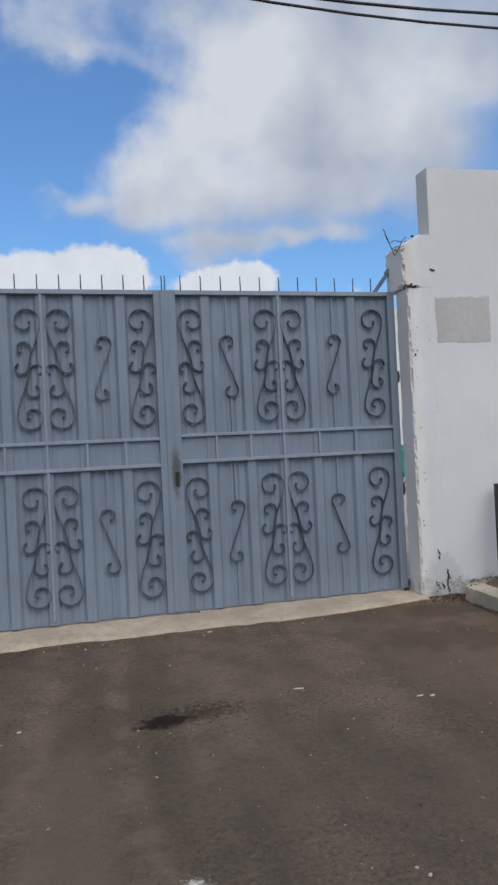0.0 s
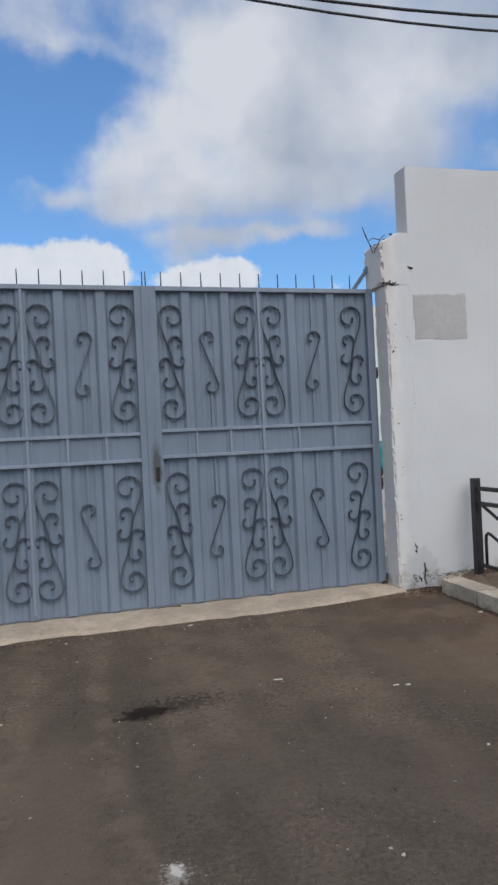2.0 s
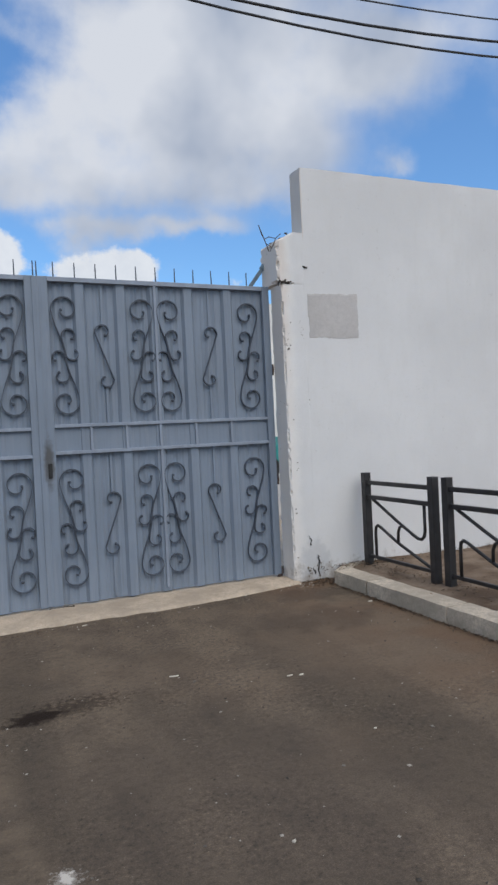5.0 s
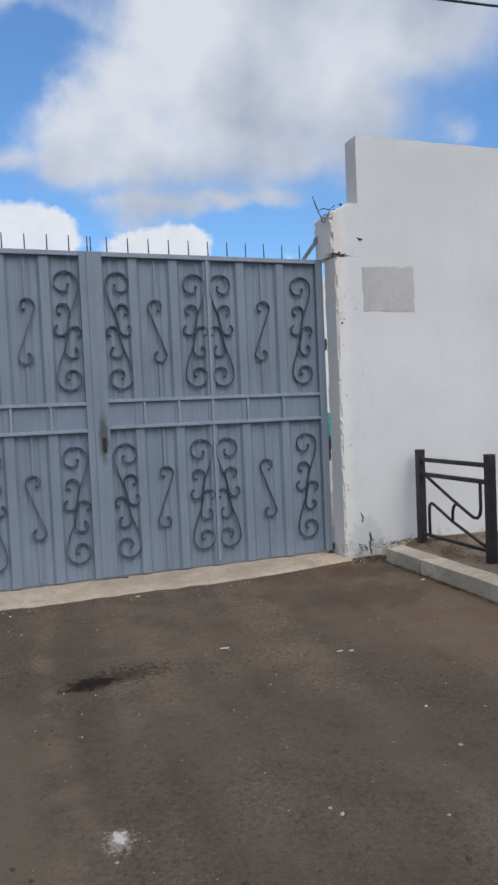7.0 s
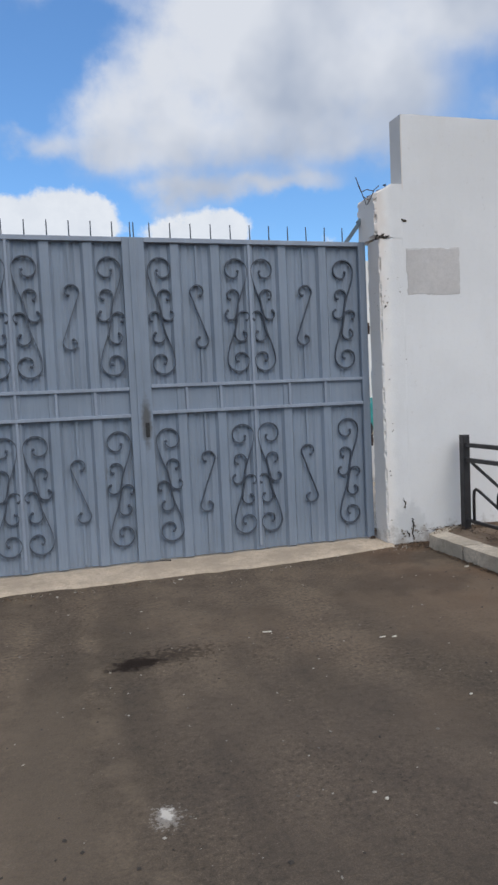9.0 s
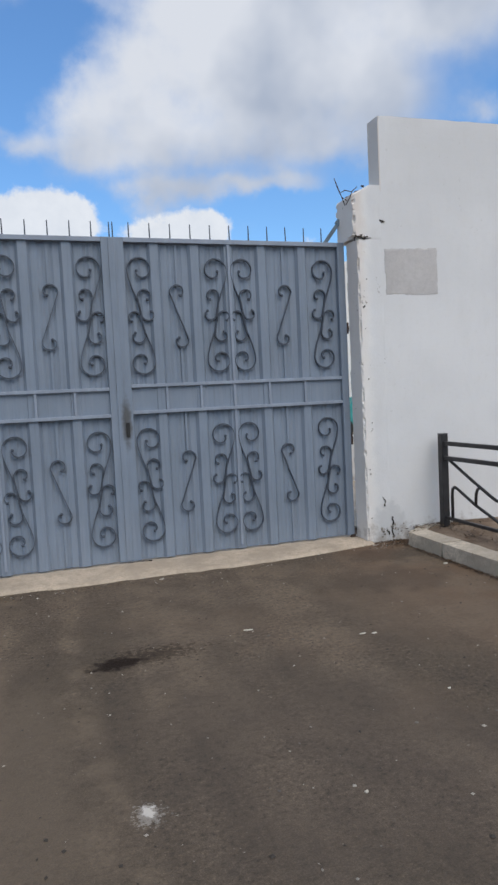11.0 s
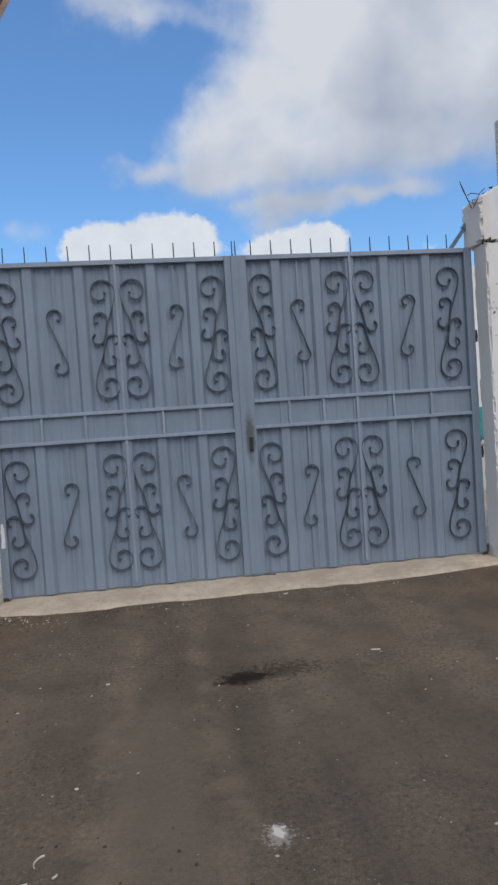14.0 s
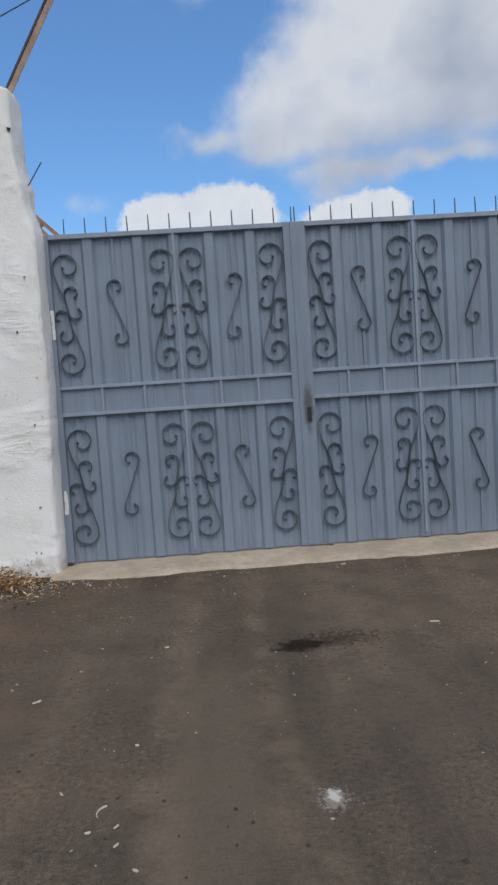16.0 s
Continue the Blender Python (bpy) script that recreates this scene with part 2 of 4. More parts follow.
def mat_asphalt():
    a = Mat("asphalt", 0.85, spec=0.12)
    big, mid, grit, stones = a.noise(0.55, 5), a.noise(3.2, 6, 0.6), a.noise(150, 3, 0.7), a.noise(40, 5, 0.78)
    tracks = a.noise(1.0, 4, 0.5, a.scaled((1.5, 0.16, 1)))
    col = a.mix(a.step(big, 0.35, 0.65), (0.084, 0.069, 0.054), (0.118, 0.095, 0.075))
    col = a.mix(a.step(tracks, 0.48, 0.66, 0.0, 0.75), col, (0.148, 0.119, 0.091))
    col = a.mix(a.step(mid, 0.40, 0.72, 0.0, 0.5), col, (0.064, 0.055, 0.048))
    col = a.mix(a.step(grit, 0.35, 0.75), col, a.mix(1.0, col, (1.7, 1.65, 1.6), "MULTIPLY"))
    col = a.mix(a.step(a.noise(24, 6, 0.75), 0.46, 0.70, 0.0, 0.50), col, (0.045, 0.039, 0.033))
    col = a.mix(a.step(a.noise(0.9, 6, 0.6, a.scaled((1, 1, 1), (3, 7, 0))), 0.52, 0.68, 0.0, 0.5), col, (0.150, 0.115, 0.086))
    for bx, bw in ((-1.00, 0.13), (-0.52, 0.10)):
        off = a.m("ABSOLUTE", a.m("SUBTRACT", a.axis(0), a.m("ADD", bx, a.m("MULTIPLY", a.m("SUBTRACT", a.noise(0.8, 3), 0.5), 0.5))))
        band = a.m("MULTIPLY", a.step(off, 0.2 * bw, 1.4 * bw, 1.0, 0.0), a.step(a.noise(3.5, 5, 0.6), 0.36, 0.62))
        col = a.mix(a.m("MULTIPLY", band, 0.75), col, (0.175, 0.139, 0.104))
    # bare stone shows in worn patches, dust fills it elsewhere
    worn = a.step(a.noise(1.4, 4, 0.55, a.scaled((1, 0.6, 1), (11, 2, 0))), 0.42, 0.60, 0.25, 1.0)
    col = a.mix(a.m("MULTIPLY", worn, a.step(stones, 0.52, 0.63, 0.0, 0.62)), col, a.mix(1.0, col, (1.7, 1.66, 1.6), "MULTIPLY"))
    col = a.mix(a.m("MULTIPLY", worn, a.step(stones, 0.47, 0.37, 0.0, 0.60)), col, (0.030, 0.026, 0.023))
    # earth washed off the pavement, along the kerb
    earth = a.m("MULTIPLY", a.step(a.axis(0), 1.4, 2.6), a.step(a.noise(1.3, 5), 0.42, 0.62))
    col = a.mix(a.m("MULTIPLY", earth, 0.65), col, (0.160, 0.097, 0.062))
    # a dusty sweep, a darker stretch and silt washed down beside the kerb
    col = a.mix(a.m("MULTIPLY", a.spot(-0.84, -3.5, 0.26, 1.4, 0.14, 3.0), 0.42), col, (0.175, 0.140, 0.107))
    col = a.mix(a.m("MULTIPLY", a.spot(0.35, -3.6, 0.95, 1.2, 0.16, 2.5), 0.38), col, (0.066, 0.056, 0.049))
    col = a.mix(a.m("MULTIPLY", a.spot(2.0, -2.0, 0.95, 1.5, 0.16, 2.8), 0.48), col, (0.172, 0.128, 0.094))
    # red earth carried in along the foot of the other wall
    red = a.m("MULTIPLY", a.step(a.axis(0), -1.2, -2.3), a.step(a.noise(1.1, 5, 0.6), 0.40, 0.60))
    col = a.mix(a.m("MULTIPLY", red, 0.5), col, (0.155, 0.100, 0.066))
    # pale specks of grit
    sp = a.m("MULTIPLY", a.step(a.cells(34), 0.06, 0.12, 1.0, 0.0), a.step(a.noise(7, 3), 0.56, 0.68))
    col = a.mix(a.m("MULTIPLY", sp, 0.55), col, (0.36, 0.33, 0.29))
    col = a.mix(1.0, col, (1.015, 0.985, 0.94), "MULTIPLY")
    # oil stain with its splatter, a wet patch, a dark one nearer the wall, a splash of white
    oil = a.m("MAXIMUM", a.spot(-0.33, -2.28, 0.21, 0.110, 0.34, 13), a.m("MULTIPLY", a.spot(-0.10, -2.22, 0.30, 0.13, 0.85, 30), 0.6))
    col = a.mix(a.m("MULTIPLY", oil, 0.95), col, (0.018, 0.012, 0.009))
    dark_patches = a.m("MAXIMUM", a.spot(1.95, -1.45, 0.6, 0.42, 0.3, 3), a.spot(2.25, -0.75, 0.5, 0.3, 0.3, 4))
    col = a.mix(a.m("MULTIPLY", dark_patches, 0.33), col, (0.036, 0.031, 0.028))
    white = a.m("MAXIMUM", a.spot(-0.395, -3.74, 0.034, 0.050, 0.4, 40), a.m("MULTIPLY", a.spot(-0.40, -3.765, 0.058, 0.07, 0.7, 60), 0.35))
    col = a.mix(white, col, (0.58, 0.54, 0.48))
    h = a.m("ADD", a.m("ADD", grit, stones), a.m("MULTIPLY", a.cells(90), 0.8))
    return a.done(col, h, 0.55, 0.006, rough=a.step(mid, 0.3, 0.7, 0.80, 0.94))


def mat_plaster(name, warm=0.0, chips=1.0, lumpy=False):
    a = Mat(name, 0.8, spec=0.3)
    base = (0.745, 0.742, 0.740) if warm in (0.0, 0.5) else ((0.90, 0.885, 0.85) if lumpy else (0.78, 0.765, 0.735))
    col = a.mix(a.step(a.noise(0.7, 5), 0.3, 0.7), base, tuple(c * 0.90 for c in base))
    col = a.mix(a.step(a.noise(2.4, 6, 0.6, a.scaled((1.6, 1.6, 0.35))), 0.5, 0.72, 0.0, 0.20), col, (0.60, 0.585, 0.56))
    col = a.mix(a.step(a.noise(26, 6, 0.7), 0.52, 0.8, 0.0, 0.25), col, (0.58, 0.56, 0.53))
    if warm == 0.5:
        # whiter worn edge; the colour also carries extra light for the shaded side face
        edge_lift = a.step(a.m("ADD", a.axis(0), a.m("MULTIPLY", a.noise(9, 5), 0.14)), 2.46, 2.60, 0.7, 0.0)
        col = a.mix(edge_lift, col, (0.84, 0.82, 0.785))
        old = a.m("MULTIPLY", a.step(a.m("ADD", a.axis(0), a.m("MULTIPLY", a.noise(6, 5), 0.16)), 2.44, 2.56, 1.0, 0.0), a.step(a.axis(2), 1.6, 3.0, 0.35, 1.0))
        col = a.mix(a.m("MULTIPLY", old, 0.6), col, (0.70, 0.615, 0.55))
    elif not warm:
        end = a.step(a.m("ABSOLUTE", a.m("SUBTRACT", a.axis(0), 2.62)), 0.006, 0.016, 0.6, 0.0)
        end = a.m("MULTIPLY", end, a.step(a.axis(2), 3.38, 3.46))
        col = a.mix(end, col, (0.64, 0.56, 0.49))
    # flaked spots showing render and dirt
    flake = a.m("MULTIPLY", a.step(a.noise(19, 6, 0.6), 0.64, 0.68), a.step(a.noise(2.1, 3), 0.52, 0.62))
    col = a.mix(a.m("MULTIPLY", flake, 0.7 * chips), col, (0.27, 0.24, 0.21))
    if warm in (0.0, 0.5):
        # grey splash of old cement beside the crack at the foot
        foot = a.m("ADD", a.m("POWER", a.m("MULTIPLY", a.m("SUBTRACT", a.axis(0), 2.60), 1 / 0.17), 2.0), a.m("POWER", a.m("MULTIPLY", a.m("SUBTRACT", a.axis(2), 0.14), 1 / 0.26), 2.0))
        foot = a.step(a.m("ADD", foot, a.m("MULTIPLY", a.m("SUBTRACT", a.noise(13, 6, 0.7), 0.5), 3.2)), 0.4, 1.5, 0.40, 0.0)
        col = a.mix(foot, col, (0.42, 0.43, 0.44))
    # splashes of mud with their own ragged edge
    z = a.axis(2)
    mud = a.step(a.m("SUBTRACT", a.m("MULTIPLY", a.noise(5.5, 7, 0.72), 0.95), a.m("MULTIPLY", z, 0.85)), 0.33, 0.52)
    col = a.mix(a.m("MULTIPLY", mud, 0.55), col, (0.30, 0.255, 0.21))
    h = a.m("ADD", a.noise(55, 5, 0.6), a.m("ADD", a.m("MULTIPLY", a.noise(7, 4), 1.6), a.m("MULTIPLY", flake, -1.2)))
    if lumpy:
        ridges = a.noise(4.5, 5, 0.6, a.scaled((0.6, 0.6, 2.2)))
        h = a.m("ADD", h, a.m("MULTIPLY", a.m("MULTIPLY", ridges, 5.0), a.step(a.noise(1.7, 3), 0.45, 0.65)))
        col = a.mix(a.step(a.noise(3.0, 5, 0.6), 0.5, 0.75, 0.0, 0.25), col, (0.76, 0.69, 0.57))
        return a.done(col, h, 0.65, 0.009)
    return a.done(col, h, 0.35 if warm else 0.18, 0.005)


def mat_paint(name, base, dark=0.75, rough=0.5, scale=6.0, rust=0.0):
    a = Mat(name, rough)
    col = a.mix(a.step(a.noise(scale, 5), 0.35, 0.7), base, tuple(c * dark for c in base))
    col = a.mix(a.step(a.noise(2.2, 5, 0.6, a.scaled((7, 7, 0.7))), 0.48, 0.75, 0.0, 0.35), col, tuple(min(1, c * 1.3 + 0.02) for c in base))
    if rust:
        col = a.mix(a.step(a.noise(24, 6, 0.7), 0.60, 0.72, 0.0, rust), col, (0.16, 0.075, 0.035))
    return a.done(col, a.noise(70, 4), 0.12, 0.002, rough=a.step(a.noise(11, 4), 0.3, 0.7, rough - 0.08, rough + 0.14))


def mat_sheet():
    a = Mat("grey_painted_sheet", 0.55)
    base = (0.221, 0.269, 0.338)
    col = a.mix(a.step(a.noise(1.3, 5), 0.3, 0.7), base, (0.192, 0.233, 0.290))
    runs = a.noise(3.0, 6, 0.6, a.scaled((9, 9, 0.5)))
    col = a.mix(a.step(runs, 0.45, 0.75, 0.0, 0.45), col, (0.265, 0.298, 0.350))
    col = a.mix(a.step(a.noise(38, 5, 0.7), 0.60, 0.75, 0.0, 0.3), col, (0.14, 0.15, 0.18))
    grime = a.noise(4.0, 6, 0.65, a.scaled((14, 14, 0.6), (5, 0, 2)))
    col = a.mix(a.step(grime, 0.46, 0.76, 0.0, 0.38), col, (0.125, 0.142, 0.178))
    # handled, greasy place round the lock
    dx = a.m("MULTIPLY", a.m("SUBTRACT", a.axis(0), 0.105), 1 / 0.055)
    dz = a.m("MULTIPLY", a.m("SUBTRACT", a.axis(2), 1.31), 1 / 0.26)
    r = a.m("ADD", a.m("SQRT", a.m("ADD", a.m("MULTIPLY", dx, dx), a.m("MULTIPLY", dz, dz))), a.m("MULTIPLY", a.noise(16, 5), 1.0))
    col = a.mix(a.m("MULTIPLY", a.step(r, 0.9, 1.7, 1.0, 0.0), 0.75), col, (0.060, 0.052, 0.040))
    return a.done(col, a.m("ADD", a.noise(45, 4), a.m("MULTIPLY", a.noise(5, 3), 2)), 0.15, 0.003, rough=a.step(a.noise(9, 4), 0.3, 0.7, 0.45, 0.66))


def mat_concrete(name, base, bump=0.5, blotch=1.0):
    a = Mat(name, 0.85, spec=0.3)
    col = a.mix(a.step(a.noise(2.2, 6, 0.6), 0.32, 0.68, 0.0, blotch), base, tuple(c * 0.62 for c in base))
    col = a.mix(a.step(a.noise(15, 6, 0.7), 0.44, 0.66, 0.0, 0.6 * blotch), col, tuple(c * 0.5 for c in base))
    col = a.mix(a.step(a.noise(55, 4, 0.7), 0.42, 0.62, 0.0, 0.5 * blotch), col, tuple(c * 0.55 for c in base))
    col = a.mix(a.m("MULTIPLY", a.random(), 0.22), col, tuple(c * 0.6 for c in base))
    return a.done(col, a.m("ADD", a.noise(60, 6, 0.65), a.m("MULTIPLY", a.noise(9, 4), 1.5)), bump, 0.006)


def mat_earth():
    a = Mat("packed_earth", 0.95, spec=0.2)
    col = a.mix(a.step(a.noise(2.8, 6), 0.35, 0.65), (0.120, 0.082, 0.056), (0.245, 0.185, 0.135))
    col = a.mix(a.step(a.noise(40, 5, 0.7), 0.5, 0.75, 0.0, 0.6), col, (0.09, 0.062, 0.045))
    return a.done(col, a.m("ADD", a.noise(30, 6, 0.7), a.m("MULTIPLY", a.noise(6, 4), 2)), 0.8, 0.012)


def mat_leaves(name, tones):
    a = Mat(name, 0.8)
    r = a.N.new("ShaderNodeValToRGB")
    for i, (p, c) in enumerate(zip((0.0, 0.35, 0.62, 0.85), tones)):
        e = r.color_ramp.elements[i] if i < 2 else r.color_ramp.elements.new(p)
        e.position, e.color = p, (*c, 1)
    a.L.new(a.island(), r.inputs[0])
    return a.done(r.outputs[0])


def mat_chips():
    a = Mat("pale_grit", 0.9)
    return a.done(a.mix(a.step(a.island(), 0.04, 0.55), (0.36, 0.325, 0.275), (0.045, 0.037, 0.030)))


ASPHALT, PLASTER, PLASTER_OLD = mat_asphalt(), mat_plaster("white_plaster", 0, 0.2), mat_plaster("old_cream_plaster", 1, 1.4)
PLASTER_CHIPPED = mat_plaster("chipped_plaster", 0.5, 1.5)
PLASTER_LUMPY = mat_plaster("lumpy_whitewash", 0.7, 1.2, True)
SHEET = mat_sheet()
FRAME = mat_paint("grey_frame_paint", (0.275, 0.317, 0.388), 0.85, 0.5, 4.0)
# scroll greys set darker than the gate to hold the shade under the bars
SCROLL = mat_paint("scroll_grey_shaded", (0.066, 0.082, 0.111), 0.75, 0.55, 9.0)
BAR = mat_paint("bar_grey_shaded", (0.074, 0.091, 0.122), 0.75, 0.55, 9.0)
APRON = mat_concrete("pale_concrete", (0.67, 0.55, 0.42))
KERB = mat_concrete("grey_concrete", (0.72, 0.625, 0.50), 0.7, 1.2)
PATCH = mat_concrete("cement_patch", (0.60, 0.575, 0.56), 0.2, 0.3)
EARTH, CHIPS = mat_earth(), mat_chips()
LEAVES = mat_leaves("dry_leaves", ((0.07, 0.045, 0.028), (0.36, 0.18, 0.06), (0.80, 0.58, 0.32), (0.20, 0.12, 0.06)))
SOIL = mat_leaves("dark_leaf_crumbs", ((0.035, 0.025, 0.018), (0.10, 0.06, 0.035), (0.20, 0.125, 0.07), (0.05, 0.04, 0.028)))
RAILING = mat_paint("dark_railing_paint", (0.028, 0.026, 0.027), 0.7, 0.45, 12.0, 0.25)
BROKEN = mat_concrete("broken_concrete", (0.40, 0.31, 0.25), 0.8)
OCHRE = mat_paint("ochre_rust", (0.42, 0.235, 0.125), 0.6, 0.8, 14.0, 0.5)
DARKRUST = mat_paint("dark_rust", (0.085, 0.055, 0.042), 0.6, 0.8, 14.0, 0.4)
POLE = mat_paint("weathered_brown_steel", (0.36, 0.25, 0.19), 0.7, 0.7, 8.0, 0.5)
BLUEGREY = mat_paint("blue_grey_steel", (0.16, 0.22, 0.27), 0.7, 0.55, 8.0, 0.2)
CABLE = mat_paint("black_cable", (0.030, 0.032, 0.038), 0.8, 0.6)
TEAL = mat_paint("teal_plastic", (0.03, 0.28, 0.27), 0.7, 0.45)
BLACK = mat_paint("black_iron", (0.02, 0.02, 0.02), 0.7, 0.6)
WHITE = mat_paint("chipped_white_paint", (0.75, 0.75, 0.74), 0.85, 0.6, 18.0)


# ---- building helpers ----
def finish(ob, bm, material, smooth=False):
    me = bpy.data.meshes.new(ob if isinstance(ob, str) else ob.name)
    bmesh.ops.recalc_face_normals(bm, faces=bm.faces)
    bm.to_mesh(me)
    bm.free()
    me.materials.append(material)
    if smooth:
        me.shade_smooth()
    return me


def part(name, bm, material, parent=None, label="", smooth=False):
    """Links a bmesh (or a finished mesh) as one object, under a thing or part."""
    me = bm if isinstance(bm, bpy.types.Mesh) else finish(name, bm, material, smooth)
    ob = new(name, me)
    ob.parent = parent
    return tagged(ob, label)


def box(bm, x0, x1, y0, y1, z0, z1, bevel=0.0):
    r = bmesh.ops.create_cube(bm, size=1.0)
    vs = r["verts"]
    for p in vs:
        p.co = Vector(((x0 + x1) / 2 + p.co.x * (x1 - x0), (y0 + y1) / 2 + p.co.y * (y1 - y0), (z0 + z1) / 2 + p.co.z * (z1 - z0)))
    if bevel:
        es = list({e for p in vs for e in p.link_edges})
        bmesh.ops.bevel(bm, geom=es, offset=bevel, segments=2, profile=0.5, affect="EDGES")
    return bm


def boxed(*a, **k):
    return box(bmesh.new(), *a, **k)


def rough_box(bm, x0, x1, y0, y1, z0, z1, step=0.05, wear=0.02, flat=0.004, seed=0.0, worn=lambda p: 1.0):
    """A box of small faces whose edges are knocked about."""
    n = [max(1, round((b - a) / step)) for a, b in ((x0, x1), (y0, y1), (z0, z1))]
    lo, size = Vector((x0, y0, z0)), Vector((x1 - x0, y1 - y0, z1 - z0))
    made = {}

    def vert(i, j, k):
        key = (i, j, k)
        if key not in made:
            f = Vector((i / n[0], j / n[1], k / n[2]))
            p = lo + Vector((f.x * size.x, f.y * size.y, f.z * size.z))
            on = [f[a] in (0.0, 1.0) for a in range(3)]
            q = p * 6 + Vector((seed, seed * 2, 0))
            d = Vector((0, 0, 0))
            if sum(on) >= 2:
                for a in range(3):
                    if on[a] and not (a == 2 and f[a] == 0.0):
                        s = 1 if f[a] == 0 else -1
                        d[a] += s * wear * worn(p) * max(0.0, 0.25 + noise.noise(q * 1.3 + Vector((a * 9, 0, 0))) + 0.6 * noise.noise(q * 4.1))
            else:
                for a in range(3):
                    if on[a]:
                        d[a] += flat * noise.noise(q * 0.7)
            made[key] = bm.verts.new(p + d)
        return made[key]

    for a in range(3):
        b, c = (a + 1) % 3, (a + 2) % 3
        for side in (0, n[a]):
            for i in range(n[b]):
                for j in range(n[c]):
                    idx = []
                    for di, dj in ((0, 0), (1, 0), (1, 1), (0, 1)):
                        t = [0, 0, 0]
                        t[a], t[b], t[c] = side, i + di, j + dj
                        idx.append(vert(*t))
                    bm.faces.new(idx)
    return bm


def tube(bm, pts, r, sides=8, taper=None):
    """A round bar along points."""
    pts = [Vector(p) for p in pts]
    rings = []
    for i, p in enumerate(pts):
        t = (pts[min(i + 1, len(pts) - 1)] - pts[max(i - 1, 0)]).normalized()
        a = t.orthogonal().normalized() if not rings else (side - t * side.dot(t)).normalized()
        side = a
        b = t.cross(a)
        rr = r if taper is None else r * (1 + (taper - 1) * i / (len(pts) - 1))
        rings.append([bm.verts.new(p + rr * (math.cos(k * 2 * math.pi / sides) * a + math.sin(k * 2 * math.pi / sides) * b)) for k in range(sides)])
    for r0, r1 in zip(rings, rings[1:]):
        for k in range(sides):
            bm.faces.new((r0[k], r0[(k + 1) % sides], r1[(k + 1) % sides], r1[k]))
    bm.faces.new(rings[0][::-1])
    bm.faces.new(rings[-1])
    return bm


def ribbon(bm, pts, w, y0, y1):
    """A flat bar bent in the plane of the gate: points (x, z), thickness w, depth y0 to y1."""
    rows = []
    for i, (x, z) in enumerate(pts):
        (xa, za), (xb, zb) = pts[max(i - 1, 0)], pts[min(i + 1, len(pts) - 1)]
        l = math.hypot(xb - xa, zb - za) or 1.0
        # level runs drawn thicker, for the shadow line that lies below them
        ww = w * (0.34 + 1.15 * abs(xb - xa) / l)
        nx, nz = -(zb - za) / l * ww / 2, (xb - xa) / l * ww / 2
        rows.append([bm.verts.new((x + s * nx, y, z + s * nz)) for s, y in ((1, y0), (-1, y0), (-1, y1), (1, y1))])
    for a, b in zip(rows, rows[1:]):
        for k in range(4):
            bm.faces.new((a[k], a[(k + 1) % 4], b[(k + 1) % 4], b[k]))
    bm.faces.new(rows[0][::-1])
    bm.faces.new(rows[-1])
    return bm


def arc(cx, cz, r0, r1, a0, a1, n=18, pw=2.2):
    """Spiral arc round a centre, degrees."""
    out = []
    for i in range(n + 1):
        s = i / n
        a, k = radians(a0 + (a1 - a0) * s), (s ** pw if r1 < r0 else 1 - (1 - s) ** pw)
        r = r0 + (r1 - r0) * k
        out.append((cx + r * math.cos(a), cz + r * math.sin(a)))
    return out


def bez(p0, p1, p2, p3, n=16):
    out = []
    for i in range(n + 1):
        t = i / n
        s = 1 - t
        out.append(tuple(s**3 * p0[k] + 3 * s * s * t * p1[k] + 3 * s * t * t * p2[k] + t**3 * p3[k] for k in (0, 1)))
    return out


# ---- ground, apron, pavement ----
bm = bmesh.new()
bmesh.ops.create_grid(bm, x_segments=2, y_segments=2, size=400)
ground = tagged(part("ground", bm, ASPHALT), "worn dark brown-grey asphalt with oil stains and grit", "ground", kind="structure")

# threshold: a slab under the gate that slopes down to the asphalt with an uneven front edge
bm = bmesh.new()
cols = []
for i in range(101):
    x = -2.24 + 4.64 * i / 100
    front = -0.47 + 0.05 * noise.noise(Vector((x * 1.7, 3, 0))) + 0.03 * noise.noise(Vector((x * 6, 8, 0)))
    front = max(front, -0.47 + 0.16 * max(0, (x - 1.4)) ** 1.1) if x > 1.4 else front
    front += 0.14 * max(0, (-1.8 - x)) 
    lump = 0.025 * math.exp(-((x - 0.12) / 0.22) ** 2) + 0.008 * noise.noise(Vector((x * 3, 1, 5)))
    prof = [(0.35, -0.2), (0.35, 0.030), (0.03, 0.034), (-0.10, 0.034 + lump), (-0.10 + 0.5 * (front + 0.10), 0.028 + 0.8 * lump), (front + 0.05, 0.020), (front, 0.004), (front - 0.01, -0.2)]
    cols.append([bm.verts.new((x, y, z)) for y, z in prof])
for a, b in zip(cols, cols[1:]):
    for k in range(len(a) - 1):
        bm.faces.new((a[k], a[k + 1], b[k + 1], b[k]))
bm.faces.new(cols[0])
bm.faces.new(cols[-1][::-1])
threshold = tagged(part("threshold", bm, APRON, smooth=False), "pale sandy concrete threshold under the gate", "threshold", kind="structure")

# raised pavement of packed earth behind the kerb
bm = bmesh.new()
rows = []
for j in range(70):
    y = -0.27 - 24.0 * (j / 69) ** 1.8
    row = []
    for i in range(50):
        x = 2.86 + 9.0 * (i / 49) ** 1.6
        z = 0.118 + 0.018 * noise.noise(Vector((x * 2.5, y * 2.5, 0))) + 0.008 * noise.noise(Vector((x * 11, y * 11, 0)))
        row.append(bm.verts.new((x, min(y, -0.27) if j else -0.20, z)))
    rows.append(row)
